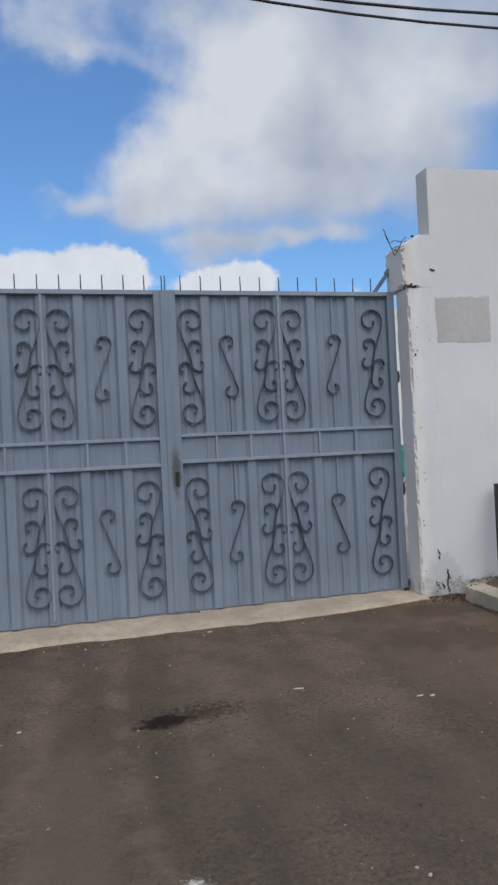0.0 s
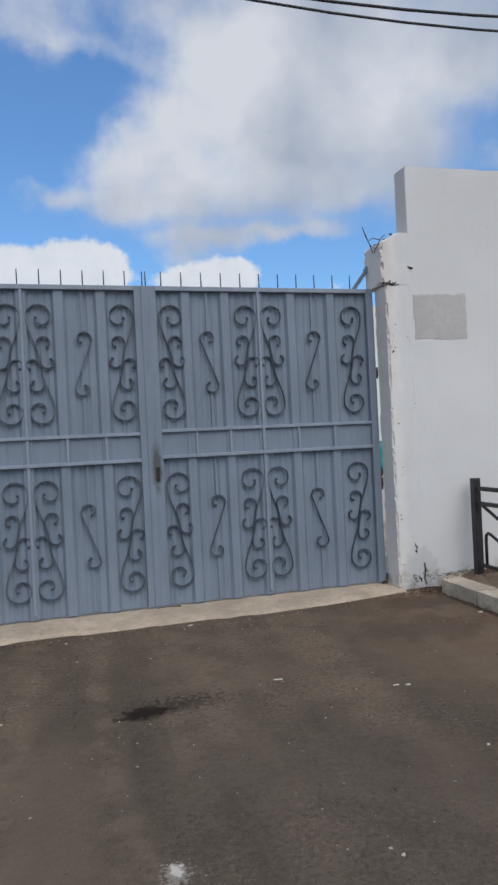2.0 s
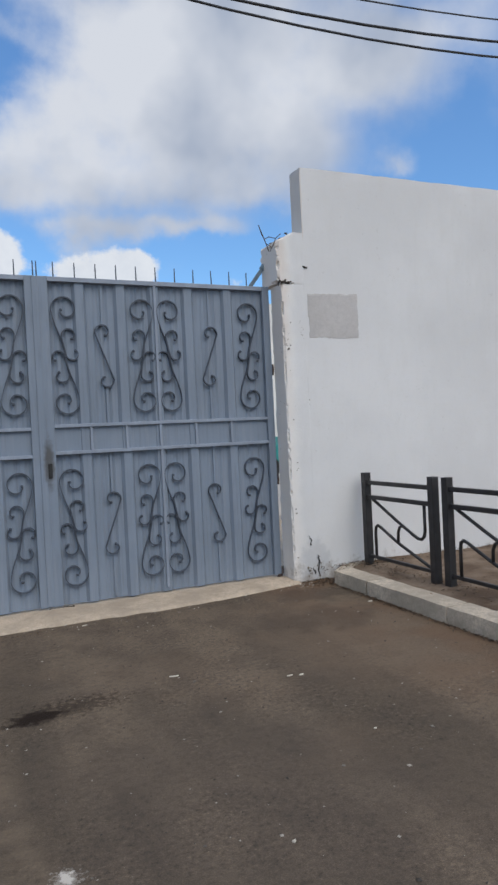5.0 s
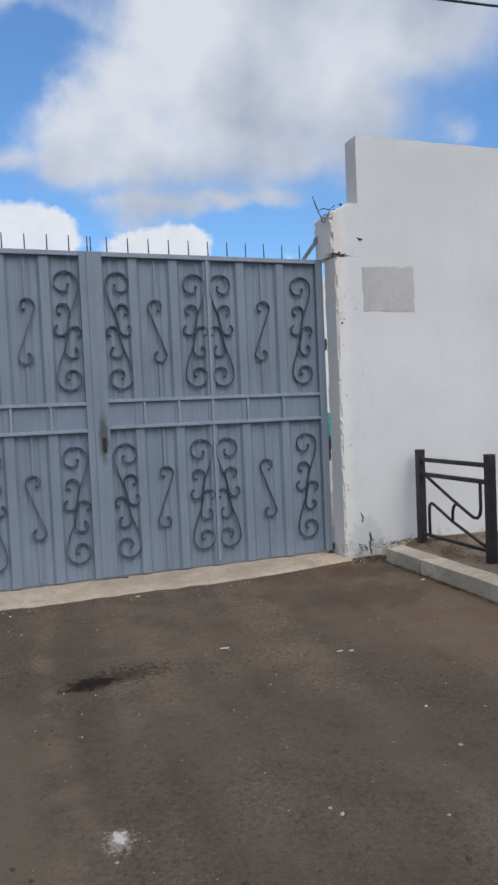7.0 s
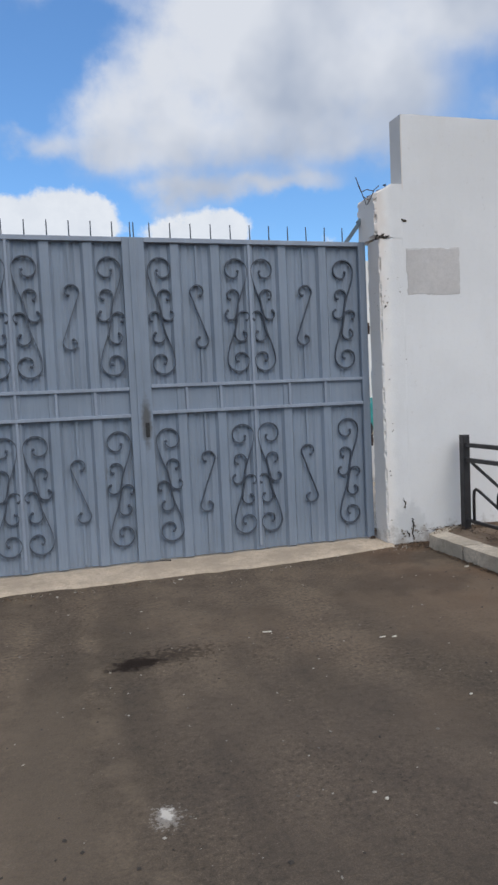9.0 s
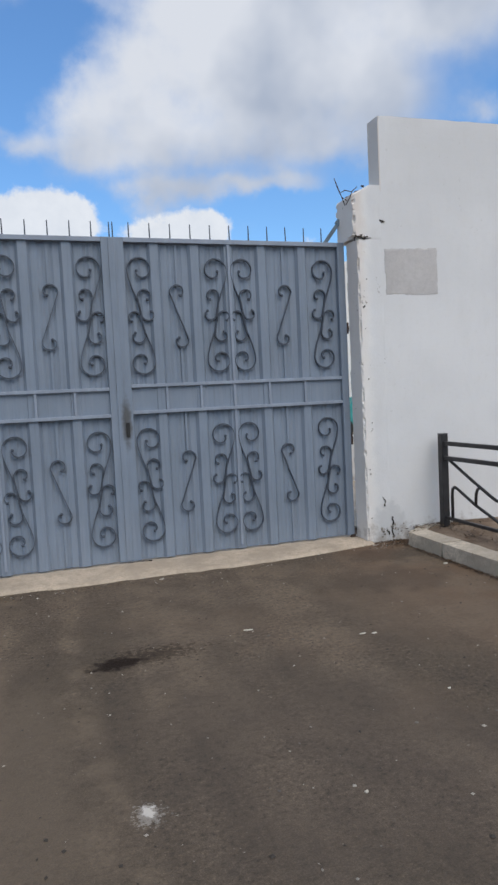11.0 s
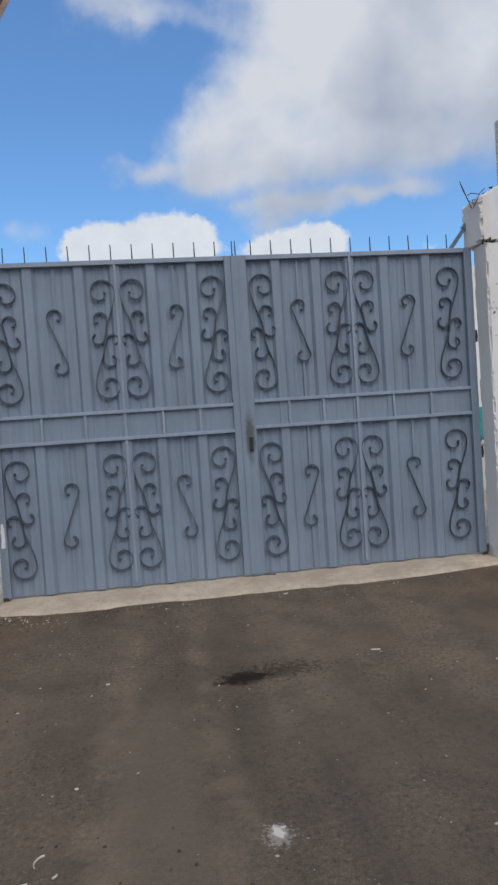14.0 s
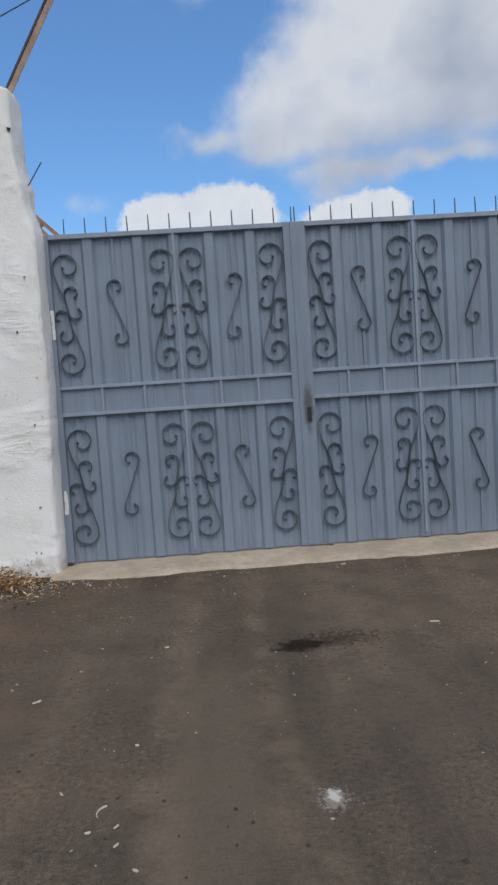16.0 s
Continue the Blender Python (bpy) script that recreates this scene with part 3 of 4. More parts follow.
for a, b in zip(rows, rows[1:]):
    for k in range(49):
        bm.faces.new((a[k], a[k + 1], b[k + 1], b[k]))
tagged(part("pavement", bm, EARTH, smooth=True), "raised pavement of packed brown earth", "pavement", kind="structure")

# ---- walls ----
WY = -0.25
wall_right = tagged(new("wall_right"), "tall white plastered boundary wall with a stepped end", "wall", kind="structure")
bm = bmesh.new()
rough_box(bm, 2.62, 12.0, WY, WY + 0.21, -0.1, 4.125, 0.08, 0.005, 0.004, 1.0, lambda p: 1.0 if p.z > 3.5 or p.x > 3 else 0.0)
for p in bm.verts:
    if p.co.x > 2.64:
        p.co.y -= 0.035 * (p.co.x - 2.64)
wall_face = part("wall_face", bm, PLASTER, wall_right, smooth=False)
bm = bmesh.new()
low_wear = lambda p: 1.0 if p.x < 2.5 else 0.0
rough_box(bm, 2.36, 2.62, WY, 0.0, -0.1, 2.97, 0.017, 0.034, 0.005, 4.0, low_wear)
rough_box(bm, 2.325, 2.62, WY, 0.12, 2.97, 3.47, 0.026, 0.05, 0.008, 7.0, low_wear)
for p in bm.verts:
    if p.co.z > 3.2 and p.co.x < 2.5:
        p.co.z -= 0.09 * (2.5 - p.co.x) / 0.17 * max(0, (p.co.z - 3.2) / 0.27)
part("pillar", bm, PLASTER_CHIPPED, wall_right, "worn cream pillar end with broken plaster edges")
bm = bmesh.new()
rough_box(bm, 2.645, 3.222, WY - 0.0035, WY + 0.05, 2.415, 2.868, 0.02, 0.008, 0.0005, 11.0)
for p in bm.verts:
    p.co.y -= 0.035 * (p.co.x - 2.64)
    p.co.z += 0.03 * (p.co.x - 2.65)
part("cement_patch", bm, PATCH, wall_right, "rectangular patch of grey cement")

wall_left = tagged(new("wall_left"), "tall white plastered wall end with a ragged top", "wall", kind="structure")
bm = bmesh.new()
rough_box(bm, -3.6, -2.165, WY - 0.01, 0.10, -0.1, 4.165, 0.04, 0.014, 0.008, 14.0, lambda p: 1.0 if p.x > -2.4 else 0.2)
for p in bm.verts:
    if p.co.x > -2.5:
        k = (p.co.x + 2.5) / 0.325
        p.co.x += 0.030 * k * min(1, max(0, (p.co.z - 0.6) / 1.3))
        p.co.x -= k * (0.066 * min(1, max(0, (p.co.z - 2.95) / 0.25)) + 0.05 * min(1, max(0, (p.co.z - 3.35) / 0.25)))
        p.co.z -= 0.05 * k * max(0, (p.co.z - 4.0) / 0.22)
        # the corner is rounded off
        e = max(0.0, 1 - math.hypot((p.co.x + 2.18) / 0.16, (p.co.y - WY) / 0.16)) ** 1.5
        p.co.x -= 0.028 * e
        p.co.y += 0.028 * e
        q = p.co * 9
        p.co.x += 0.003 * noise.noise(q) * (p.co.y > WY + 0.02)
part("wall_face", bm, PLASTER_LUMPY, wall_left, smooth=True)
bm = boxed(-9.0, -3.604, WY, 0.05, -0.1, 4.15)
part("wall_face", bm, PLASTER, wall_left)

# ---- the gate ----
TOP, BOT = 2.97, 0.055
YF, YB = -0.020, 0.028     # frame tubes, front and back


def scroll_meshes(sign):
    """The tall double scroll and its two small curls; sign -1 mirrors it."""
    long_bar = arc(0.008, -0.115, 0.115, 0.030, 180, -170, 34, 1.9)[::-1]
    long_bar += bez((-0.107, -0.115), (-0.105, -0.220), (-0.036, -0.340), (-0.020, -0.420), 12)[1:]
    long_bar += bez((0.020, -0.635), (0.036, -0.715), (0.105, -0.835), (0.107, -0.940), 12)
    long_bar += arc(-0.008, -0.940, 0.115, 0.022, 0, -395, 36, 1.7)[1:]
    # each curl lies against the long bar on its own side of it
    upper = arc(0.039, -0.350, 0.036, 0.065, -50, 185, 22) + arc(0.067, -0.508, 0.062, 0.034, 185, 405, 22)
    lower = arc(-0.067, -0.547, 0.034, 0.062, 225, 5, 22) + arc(-0.039, -0.705, 0.065, 0.036, 5, -230, 22)
    out = []
    for name, pts, w in (("scroll", long_bar, 0.0078), ("curl", upper, 0.0085), ("curl", lower, 0.0085)):
        b = bmesh.new()
        ribbon(b, [(sign * x, z) for x, z in pts], w, 0.000, 0.028)
        ends = [pts[0], pts[-1]]
        for x, z in ends:      # forged knob at the end of the bar
            r = bmesh.ops.create_uvsphere(b, u_segments=8, v_segments=5, radius=0.0140, matrix=Matrix.Translation((sign * x, 0.010, z)))
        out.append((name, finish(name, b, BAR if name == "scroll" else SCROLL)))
    return out


def hook_mesh(sign):
    pts = arc(-0.008, -0.075, 0.03, 0.075, -50, 180, 20) + [(0.073, -0.49)] + arc(0.005, -0.503, 0.072, 0.028, 0, -230, 20)
    b = bmesh.new()
    ribbon(b, [(sign * x, z) for x, z in pts], 0.0082, 0.000, 0.028)
    for x, z in (pts[0], pts[-1]):
        bmesh.ops.create_uvsphere(b, u_segments=8, v_segments=5, radius=0.0140, matrix=Matrix.Translation((sign * x, 0.010, z)))
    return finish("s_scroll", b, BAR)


SCROLLS = {1: scroll_meshes(1), -1: scroll_meshes(-1)}
HOOKS = {1: hook_mesh(1), -1: hook_mesh(-1)}


def leaf(name_label, x0, x1, hinge_left, centre, big, hooks, uprights, spikes, drop, crests):
    """One leaf of the gate between x0 and x1. big: (x, sign) of the tall scrolls; hooks: (x, sign) of the S bars; drop: how far the middle rails hang lower."""
    gate = tagged(new("gate_leaf"), name_label, "gate", "leaves of the double gate")
    stile_l, stile_r = (0.075, 0.095) if hinge_left else (0.095, 0.075)
    # ribbed sheet
    b = bmesh.new()
    prof = [(x0 + 0.01, 0.028)]
    last = x0 + 0.05
    for cx in list(crests) + [x1 + 0.03]:
        lo, hi = last, cx - 0.080
        for f in (0.32, 0.68) if hi - lo > 0.12 else ():
            gx = lo + (hi - lo) * f
            for dx, y in ((-0.032, 0.028), (-0.010, 0.038), (0.010, 0.038), (0.032, 0.028)):
                prof.append((gx + dx, y))
        if cx < x1:
            for dx, y in ((-0.074, 0.031), (-0.062, 0.034), (-0.037, 0.002), (0.037, 0.002), (0.062, 0.034), (0.074, 0.031)):
                prof.append((cx + dx, y))
        last = cx + 0.080
    prof.append((x1 - 0.01, 0.028))
    zs = [BOT - 0.004, 0.5, 1.0, 1.5, 2.0, 2.5, TOP - 0.01]
    rows = [[b.verts.new((px, py + 0.002 * noise.noise(Vector((px * 3, 0, z * 2))), z)) for px, py in prof] for z in zs]
    for r0, r1 in zip(rows, rows[1:]):
        for i in range(len(prof) - 1):
            b.faces.new((r0[i], r0[i + 1], r1[i + 1], r1[i]))
    ext = bmesh.ops.extrude_face_region(b, geom=list(b.faces))
    for e in ext["geom"]:
        if isinstance(e, bmesh.types.BMVert):
            e.co.y += 0.0015
    part("sheet", b, SHEET, gate, "ribbed steel sheet in grey-blue paint")
    # frame
    part("stile", boxed(x0, x0 + stile_l, YF - 0.003, YB, BOT, TOP, bevel=0.004), SHEET, gate)
    part("stile", boxed(x1 - stile_r, x1, YF - 0.003, YB, BOT, TOP, bevel=0.004), SHEET, gate)
    a, c = x0 + stile_l, x1 - stile_r
    part("top_rail", boxed(a, c, YF, YB, TOP - 0.042, TOP, bevel=0.004), FRAME, gate)
    part("bottom_rail", boxed(a, c, 0.042, 0.072, BOT, BOT + 0.035, bevel=0.004), SHEET, gate)
    r1, r2 = 1.632 - drop, 1.392 - drop
    for z in (r1, r2):
        part("middle_rail", boxed(a, c, YF - 0.002, 0.012, z, z + 0.030, bevel=0.003), FRAME, gate)
    for lo, hi in ((BOT + 0.035, r2), (r2 + 0.03, r1), (r1 + 0.03, TOP - 0.042)):
        part("centre_bar", boxed(centre - 0.012, centre + 0.012, YF + 0.002, 0.012, lo, hi, bevel=0.003), FRAME, gate)
    for ux in uprights:
        part("upright", boxed(ux - 0.011, ux + 0.011, YF + 0.002, 0.012, r2 + 0.03, r1, bevel=0.003), FRAME, gate)
    # plain plate between the middle rails
    part("plate", boxed(a, c, 0.0090, 0.0105, r2 + 0.005, r1 + 0.02), SHEET, gate)
    for z in (2.803, 1.262 - drop * 0.3):
        for sx, s in big:
            holder = None
            for nm, me in SCROLLS[s]:
                ob = part(nm, me, None, gate if holder is None else holder)
                if holder is None:
                    holder = ob
                    ob.location = (sx, -0.004, z)
    for n_row, (z, ztop, zbot) in enumerate(((2.560, TOP - 0.042, r1 + 0.03), (1.030 - drop * 0.3, r2, BOT + 0.035))):
        for hx, s in hooks:
            s = s if n_row == 0 else -s
            ob = part("s_scroll", HOOKS[s], None, gate)
            ob.location = (hx, -0.004, z)
            for cx, lo, hi in ((hx - 0.008 * s, z - 0.004, ztop), (hx + 0.005 * s, zbot - 0.02, z - 0.571)):
                part("rod", boxed(cx - 0.010, cx + 0.010, 0.013, 0.032, lo, hi, bevel=0.002), SHEET, gate)
    for i, sx in enumerate(spikes):
        b = bmesh.new()
        lean = 0.006 * noise.noise(Vector((sx * 9, 2, 2)))
        tube(b, [(sx, 0.0, TOP - 0.002), (sx + lean * 0.5, 0, TOP + 0.08), (sx + lean, 0.0, TOP + 0.135)], 0.0062, 6, 0.75)
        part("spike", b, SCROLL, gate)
    return gate


left = leaf("tall grey-blue steel gate leaf with forged scrolls and spikes", -2.172, 0.062, True, -1.008,
            [(-1.975, 1), (-1.130, -1), (-0.868, 1), (-0.155, -1)], [(-1.540, 1), (-0.503, -1)],
            [-1.732, -1.356, -0.670, -0.336], [-1.954 + 0.1847 * k for k in range(11)] + [0.050], 0.018, [-1.765, -1.325, -1.008, -0.695, -0.330])
right = leaf("tall grey-blue steel gate leaf with forged scrolls and lock", 0.070, 2.330, False, 1.137,
             [(0.295, 1), (1.006, -1), (1.262, 1), (2.092, -1)], [(0.648, 1), (1.676, -1)],
             [0.489, 0.812, 1.491, 1.860], [0.080] + [0.222 + 0.1877 * k for k in range(11)], 0.0, [0.440, 0.815, 1.137, 1.470, 1.880])
# cover strip and lock
part("cover_strip", boxed(0.030, 0.085, YF - 0.012, YF - 0.004, BOT + 0.01, TOP - 0.004, bevel=0.002), SHEET, left)
b = boxed(0.094, 0.128, YF - 0.010, YF - 0.003, 1.19, 1.32, bevel=0.002)
part("lock_plate", b, BLACK, right, "greasy dark-stained lock plate")
b = boxed(0.103, 0.119, YF - 0.013, YF - 0.010, 1.21, 1.285)
part("keyhole", b, BLACK, right)
for z0, z1, x in ((2.06, 2.32, -2.128), (0.50, 0.72, -2.148)):
    part("hinge_plate", rough_box(bmesh.new(), x, x + 0.036, YF - 0.009, YF - 0.003, z0, z1, 0.012, 0.012, 0.001, z0), WHITE, left, "hinge plate smeared with white paint")
for z in (0.97, 2.08):
    b = bmesh.new()
    tube(b, [(2.344, 0.0, z), (2.344, 0.0, z + 0.11)], 0.014, 10)
    box(b, 2.332, 2.362, -0.004, 0.004, z + 0.03, z + 0.08)
    part("hinge", b, DARKRUST, right, "dark rusty hinge")
for leaf_of, x in ((left, -2.150), (right, 2.318)):
    b = bmesh.new()
    tube(b, [(x, -0.012, 0.030), (x, -0.012, 0.062)], 0.026, 10)
    box(b, x - 0.034, x + 0.034, -0.040, 0.010, 0.026, 0.036, 0.003)
    part("pivot", b, DARKRUST, leaf_of, "dark rusty floor pivot")

# braces between the gate posts and the walls
b = bmesh.new()
box(b, 0, 0.30, 0.05, 0.075, -0.018, 0.018, 0.003)
box(b, 0.24, 0.29, 0.045, 0.08, -0.03, 0.03, 0.003)
brace = tagged(part("brace", b, BLUEGREY), "short blue-grey steel brace behind the gate post", "brace")
brace.matrix_world = pose(2.16, 0, 2.975, 0, -52, 0)
b = bmesh.new()
box(b, -0.02, 0.30, 0.05, 0.078, -0.016, 0.016, 0.003)
box(b, -0.02, 0.30, 0.078, 0.125, -0.016, -0.008, 0.001)
box(b, 0.02, 0.26, 0.055, 0.075, -0.075, -0.045, 0.003)
box(b, 0.09, 0.12, 0.056, 0.074, -0.047, -0.015, 0.003)
brace2 = tagged(part("brace", b, OCHRE), "rusty angle iron brace beside the wall", "brace")
brace2.matrix_world = pose(-2.215, 0, 3.17, 0, 44, 0)

# ---- kerb and railings ----
kerb = tagged(new("kerb"), "grey concrete kerb stones along the pavement", "kerb", kind="structure")
ends = [(-0.26, -0.50)] + [(-0.503 - (0.55 if k else 0) - 1.07 * max(0, k - 1), -1.05 - 1.07 * k) for k in range(22)]
for k, (ya, yb) in enumerate(ends):
    b = bmesh.new()
    x0 = 2.655
    if k == 0:
        rough_box(b, x0 + 0.02, x0 + 0.215, yb + 0.006, ya, -0.1, 0.128, 0.05, 0.006, 0.003, 3.0)
        for p in b.verts:
            p.co.x += 0.32 * max(0.0, (p.co.y - yb) / 0.24) ** 1.4
    else:
        rough_box(b, x0, x0 + 0.215, yb + 0.006, ya - 0.006, -0.1, 0.132, 0.06, 0.007, 0.003, 3.0 + k * 2.7)
    part("kerb_stone", b, KERB, kerb)


def railing():
    """A guard rail panel: two square posts, three rails and two bent bars with a link. It runs along -y from its first post."""
    r = tagged(new("railing"), "black painted steel guard railing with bent bars", "railing", "railings on the pavement")
    W = 1.03
    for yy in (0.0, -W):
        post = part("post", boxed(-0.036, 0.036, yy - 0.036, yy + 0.036, -0.04, 0.915, bevel=0.005), RAILING, r)
        part("cap", boxed(-0.037, 0.037, yy - 0.037, yy + 0.037, 0.915, 0.923, bevel=0.003), RAILING, post)
    for z, s in ((0.825, 0.020), (0.680, 0.020), (0.085, 0.016)):
        part("rail", boxed(-s, s, -W + 0.036, -0.036, z - s, z + s, bevel=0.005), RAILING, r)
    # bent bars: down from the rail to a rounded corner and up again, and its counterpart from below
    b = bmesh.new()
    tube(b, [(0, -0.10, 0.665), (0, -0.47, 0.490), (0, -0.74, 0.372), (0, -0.80, 0.350), (0, -0.85, 0.350), (0, -0.885, 0.378), (0, -0.90, 0.43), (0, -0.90, 0.665)], 0.015, 8)
    part("bent_bar", b, RAILING, r, smooth=True)
    b = bmesh.new()
    tube(b, [(0, -0.135, 0.10), (0, -0.135, 0.33), (0, -0.145, 0.385), (0, -0.175, 0.405), (0, -0.215, 0.395), (0, -0.50, 0.27), (0, -1.03, 0.09)], 0.015, 8)
    part("bent_bar", b, RAILING, r, smooth=True)
    b = bmesh.new()
    tube(b, [(0, -0.575, 0.445), (0, -0.53, 0.425), (0, -0.505, 0.375), (0, -0.50, 0.275)], 0.014, 8)
    part("link", b, RAILING, r, smooth=True)
    return r


rail = railing()
rail.matrix_world = pose(3.14, -0.40, 0.125)
for k in (1, 2, 3):
    copy_thing(rail, pose(3.14 + 0.012 * k, -0.40 - 1.20 * k, 0.125))

# ---- what hangs above ----

def cable(pts, r, label):
    b = bmesh.new()
    tube(b, pts, r, 6)
    return tagged(part("cable", b, CABLE, smooth=True), label, "cable", "overhead cables")


def sag(x0, x1, zlow, xlow, k, y, n=40):
    return [(x0 + (x1 - x0) * i / n, y, zlow + k * (x0 + (x1 - x0) * i / n - xlow) ** 2) for i in range(n + 1)]


cable(sag(-14, 18, 5.635, 2.35, 0.0175, -0.1), 0.013, "thick black overhead cable sagging above the wall")
cable(sag(-14, 18, 5.745, 1.6, 0.0162, -0.1), 0.015, "thick black overhead cable sagging above the wall")
cable(sag(-14, 18, 5.98, 1.0, 0.0135, -0.1), 0.009, "thin black overhead cable sagging above the wall")
b = bmesh.new()
tube(b, [(-1.81, -0.104, 5.012), (-2.065, -0.10, 4.888), (-2.31, -0.10, 4.77), (-2.80, -0.10, 4.53), (-3.50, -0.08, 4.166)], 0.005, 6)
tagged(part("cable", b, CABLE, smooth=True), "thin dark wire tied from pole to wall top", "cable", "overhead cables")

pole = tagged(new("leaning_pole"), "leaning brown steel angle fixed on the wall top", "pole")
b = boxed(-0.022, 0.026, -0.006, 0.0, -0.12, 2.1)
part("flange", b, POLE, pole)
# this flange gets a darker rust so that its side reads as shaded
b = boxed(-0.044, -0.024, -0.012, 0.05, -0.12, 2.1, bevel=0.004)
part("flange", b, DARKRUST, pole, "rusty side flange coloured darker for its shaded side")
pole.matrix_world = pose(-2.290, -0.10, 4.15, 0, 29.0, 0)

b = bmesh.new()
tube(b, [(-2.235, -0.06, 3.36), (-2.20, -0.06, 3.40), (-2.085, -0.06, 3.575)], 0.005, 6)
tagged(part("rod", b, BLACK), "thin bent steel rod sticking out of the wall", "rod")

# rusty wires at the head of the pillar
for k, pts in enumerate([
        [(2.31, -0.12, 3.30), (2.27, -0.12, 3.40), (2.20, -0.13, 3.55)],
        [(2.33, -0.14, 3.34), (2.27, -0.14, 3.37), (2.22, -0.15, 3.46), (2.20, -0.15, 3.52)],
        [(2.25, -0.16, 3.41), (2.29, -0.17, 3.43), (2.36, -0.17, 3.42), (2.42, -0.17, 3.47)],
        [(2.28, -0.20, 3.28), (2.31, -0.22, 3.34), (2.33, -0.24, 3.40)]]):
    b = bmesh.new()
    tube(b, pts, 0.0042, 6)
    tagged(part("wire", b, DARKRUST), "rusty twisted wire on the broken pillar head", "wire", "wires on the pillar")

rubble = random.Random(12)
for k in range(7):
    b = bmesh.new()
    bmesh.ops.create_icosphere(b, subdivisions=1, radius=rubble.uniform(0.012, 0.026))
    for p in b.verts:
        p.co *= rubble.uniform(0.7, 1.2)
    ob = tagged(part("rubble", b, DARKRUST if k % 2 else BROKEN), "crumb of rusty broken concrete on the pillar head", "rubble", "rubble on the pillar")
    x = 2.345 + 0.14 * k / 7
    ob.matrix_world = pose(x, -0.22 + rubble.uniform(0, 0.15), 3.375 + 0.085 * (x - 2.345) / 0.14, 0, 0, rubble.uniform(0, 90))

# ---- yard behind the gap ----
tagged(part("yard_floor", boxed(1.0, 16, 0.5, 17.0, -0.1, 0.02), APRON), "pale concrete yard behind the gate", "yard", kind="structure")
tagged(part("yard_wall", boxed(4.0, 20, 17.0, 17.3, -0.1, 6.4), PLASTER_OLD), "pale building wall at the back of the yard", "wall", kind="structure")
tagged(part("yard_parapet", boxed(3.6, 5.6, 4.0, 4.15, -0.1, 0.78, bevel=0.01), PLASTER_OLD), "low cream plastered parapet in the yard", "wall", kind="structure")
car = tagged(new("parked_car"), "small teal car parked in the yard", "car")
b = bmesh.new()
side = [(-1.9, 0.28), (-1.9, 0.70), (-1.2, 0.80), (-0.75, 1.30), (0.9, 1.32), (1.5, 0.88), (1.9, 0.80), (1.9, 0.28)]
ra, rb = [b.verts.new((x, -0.78, z)) for x, z in side], [b.verts.new((x, 0.78, z)) for x, z in side]
b.faces.new(ra)
b.faces.new(rb[::-1])
for i in range(len(side)):
    b.faces.new((ra[i], ra[(i + 1) % 8], rb[(i + 1) % 8], rb[i]))
bmesh.ops.bevel(b, geom=list(b.edges), offset=0.06, segments=2, affect="EDGES")
part("body", b, TEAL, car)
b = boxed(-0.7, 0.95, -0.765, -0.74, 0.86, 1.22, bevel=0.02)
part("side_window", b, BLACK, car)
for wx in (-1.2, 1.2):
    b = bmesh.new()
    bmesh.ops.create_cone(b, cap_ends=True, segments=20, radius1=0.31, radius2=0.31, depth=0.2, matrix=Matrix.Translation((wx, -0.70, 0.31)) @ Euler((radians(90), 0, 0)).to_matrix().to_4x4())
    part("wheel", b, BLACK, car)
car.matrix_world = pose(10.2, 14.6, 0.02)

# ---- cracks and chips in the plaster ----
DARK = mat_paint("crack_dark", (0.045, 0.038, 0.032), 0.6, 0.95, 20.0)


# a raised dark strip stands in for the shade of a broken hole
bm = bmesh.new()
rough_box(bm, 0.02, 0.25, -0.082, -0.045, 0.02, 0.0565, 0.02, 0.016, 0.001, 5.0)
part("gap_shade", bm, DARK, threshold, "dark ragged strip painted for the shade in a broken gap")


def crack(pts, w, seed, wall=None):
    """A jagged dark gap along (x, z) on the face of the right wall."""
    rnd = random.Random(seed)
    line = []
    for (xa, za), (xb, zb) in zip(pts, pts[1:]):
        n = max(2, int(math.hypot(xb - xa, zb - za) / 0.012))
        for i in range(n):
            t = i / n
            line.append((xa + (xb - xa) * t + rnd.gauss(0, 0.006), za + (zb - za) * t + rnd.gauss(0, 0.006)))
    b = bmesh.new()
    up, dn = [], []
    for i, (x, z) in enumerate(line):
        h = w * rnd.uniform(0.15, 1.0) * (1 - abs(2 * i / len(line) - 1) ** 3) + 0.001
        yy = WY - 0.007 - 0.035 * max(0, x - 2.64) if wall is None else WY - 0.022
        d = (line[min(i + 1, len(line) - 1)][0] - line[max(i - 1, 0)][0], line[min(i + 1, len(line) - 1)][1] - line[max(i - 1, 0)][1])
        l = math.hypot(*d) or 1
        up.append([b.verts.new((x - d[1] / l * h, y, z + d[0] / l * h)) for y in (yy, yy + 0.02)])
        dn.append([b.verts.new((x + d[1] / l * h, y, z - d[0] / l * h)) for y in (yy, yy + 0.02)])
    for i in range(len(line) - 1):
        b.faces.new((up[i][0], up[i + 1][0], dn[i + 1][0], dn[i][0]))
        b.faces.new((up[i][0], up[i][1], up[i + 1][1], up[i + 1][0]))
        b.faces.new((dn[i][0], dn[i + 1][0], dn[i + 1][1], dn[i][1]))
    return part("crack", b, DARK, wall or wall_right, "dark crack in the plaster")


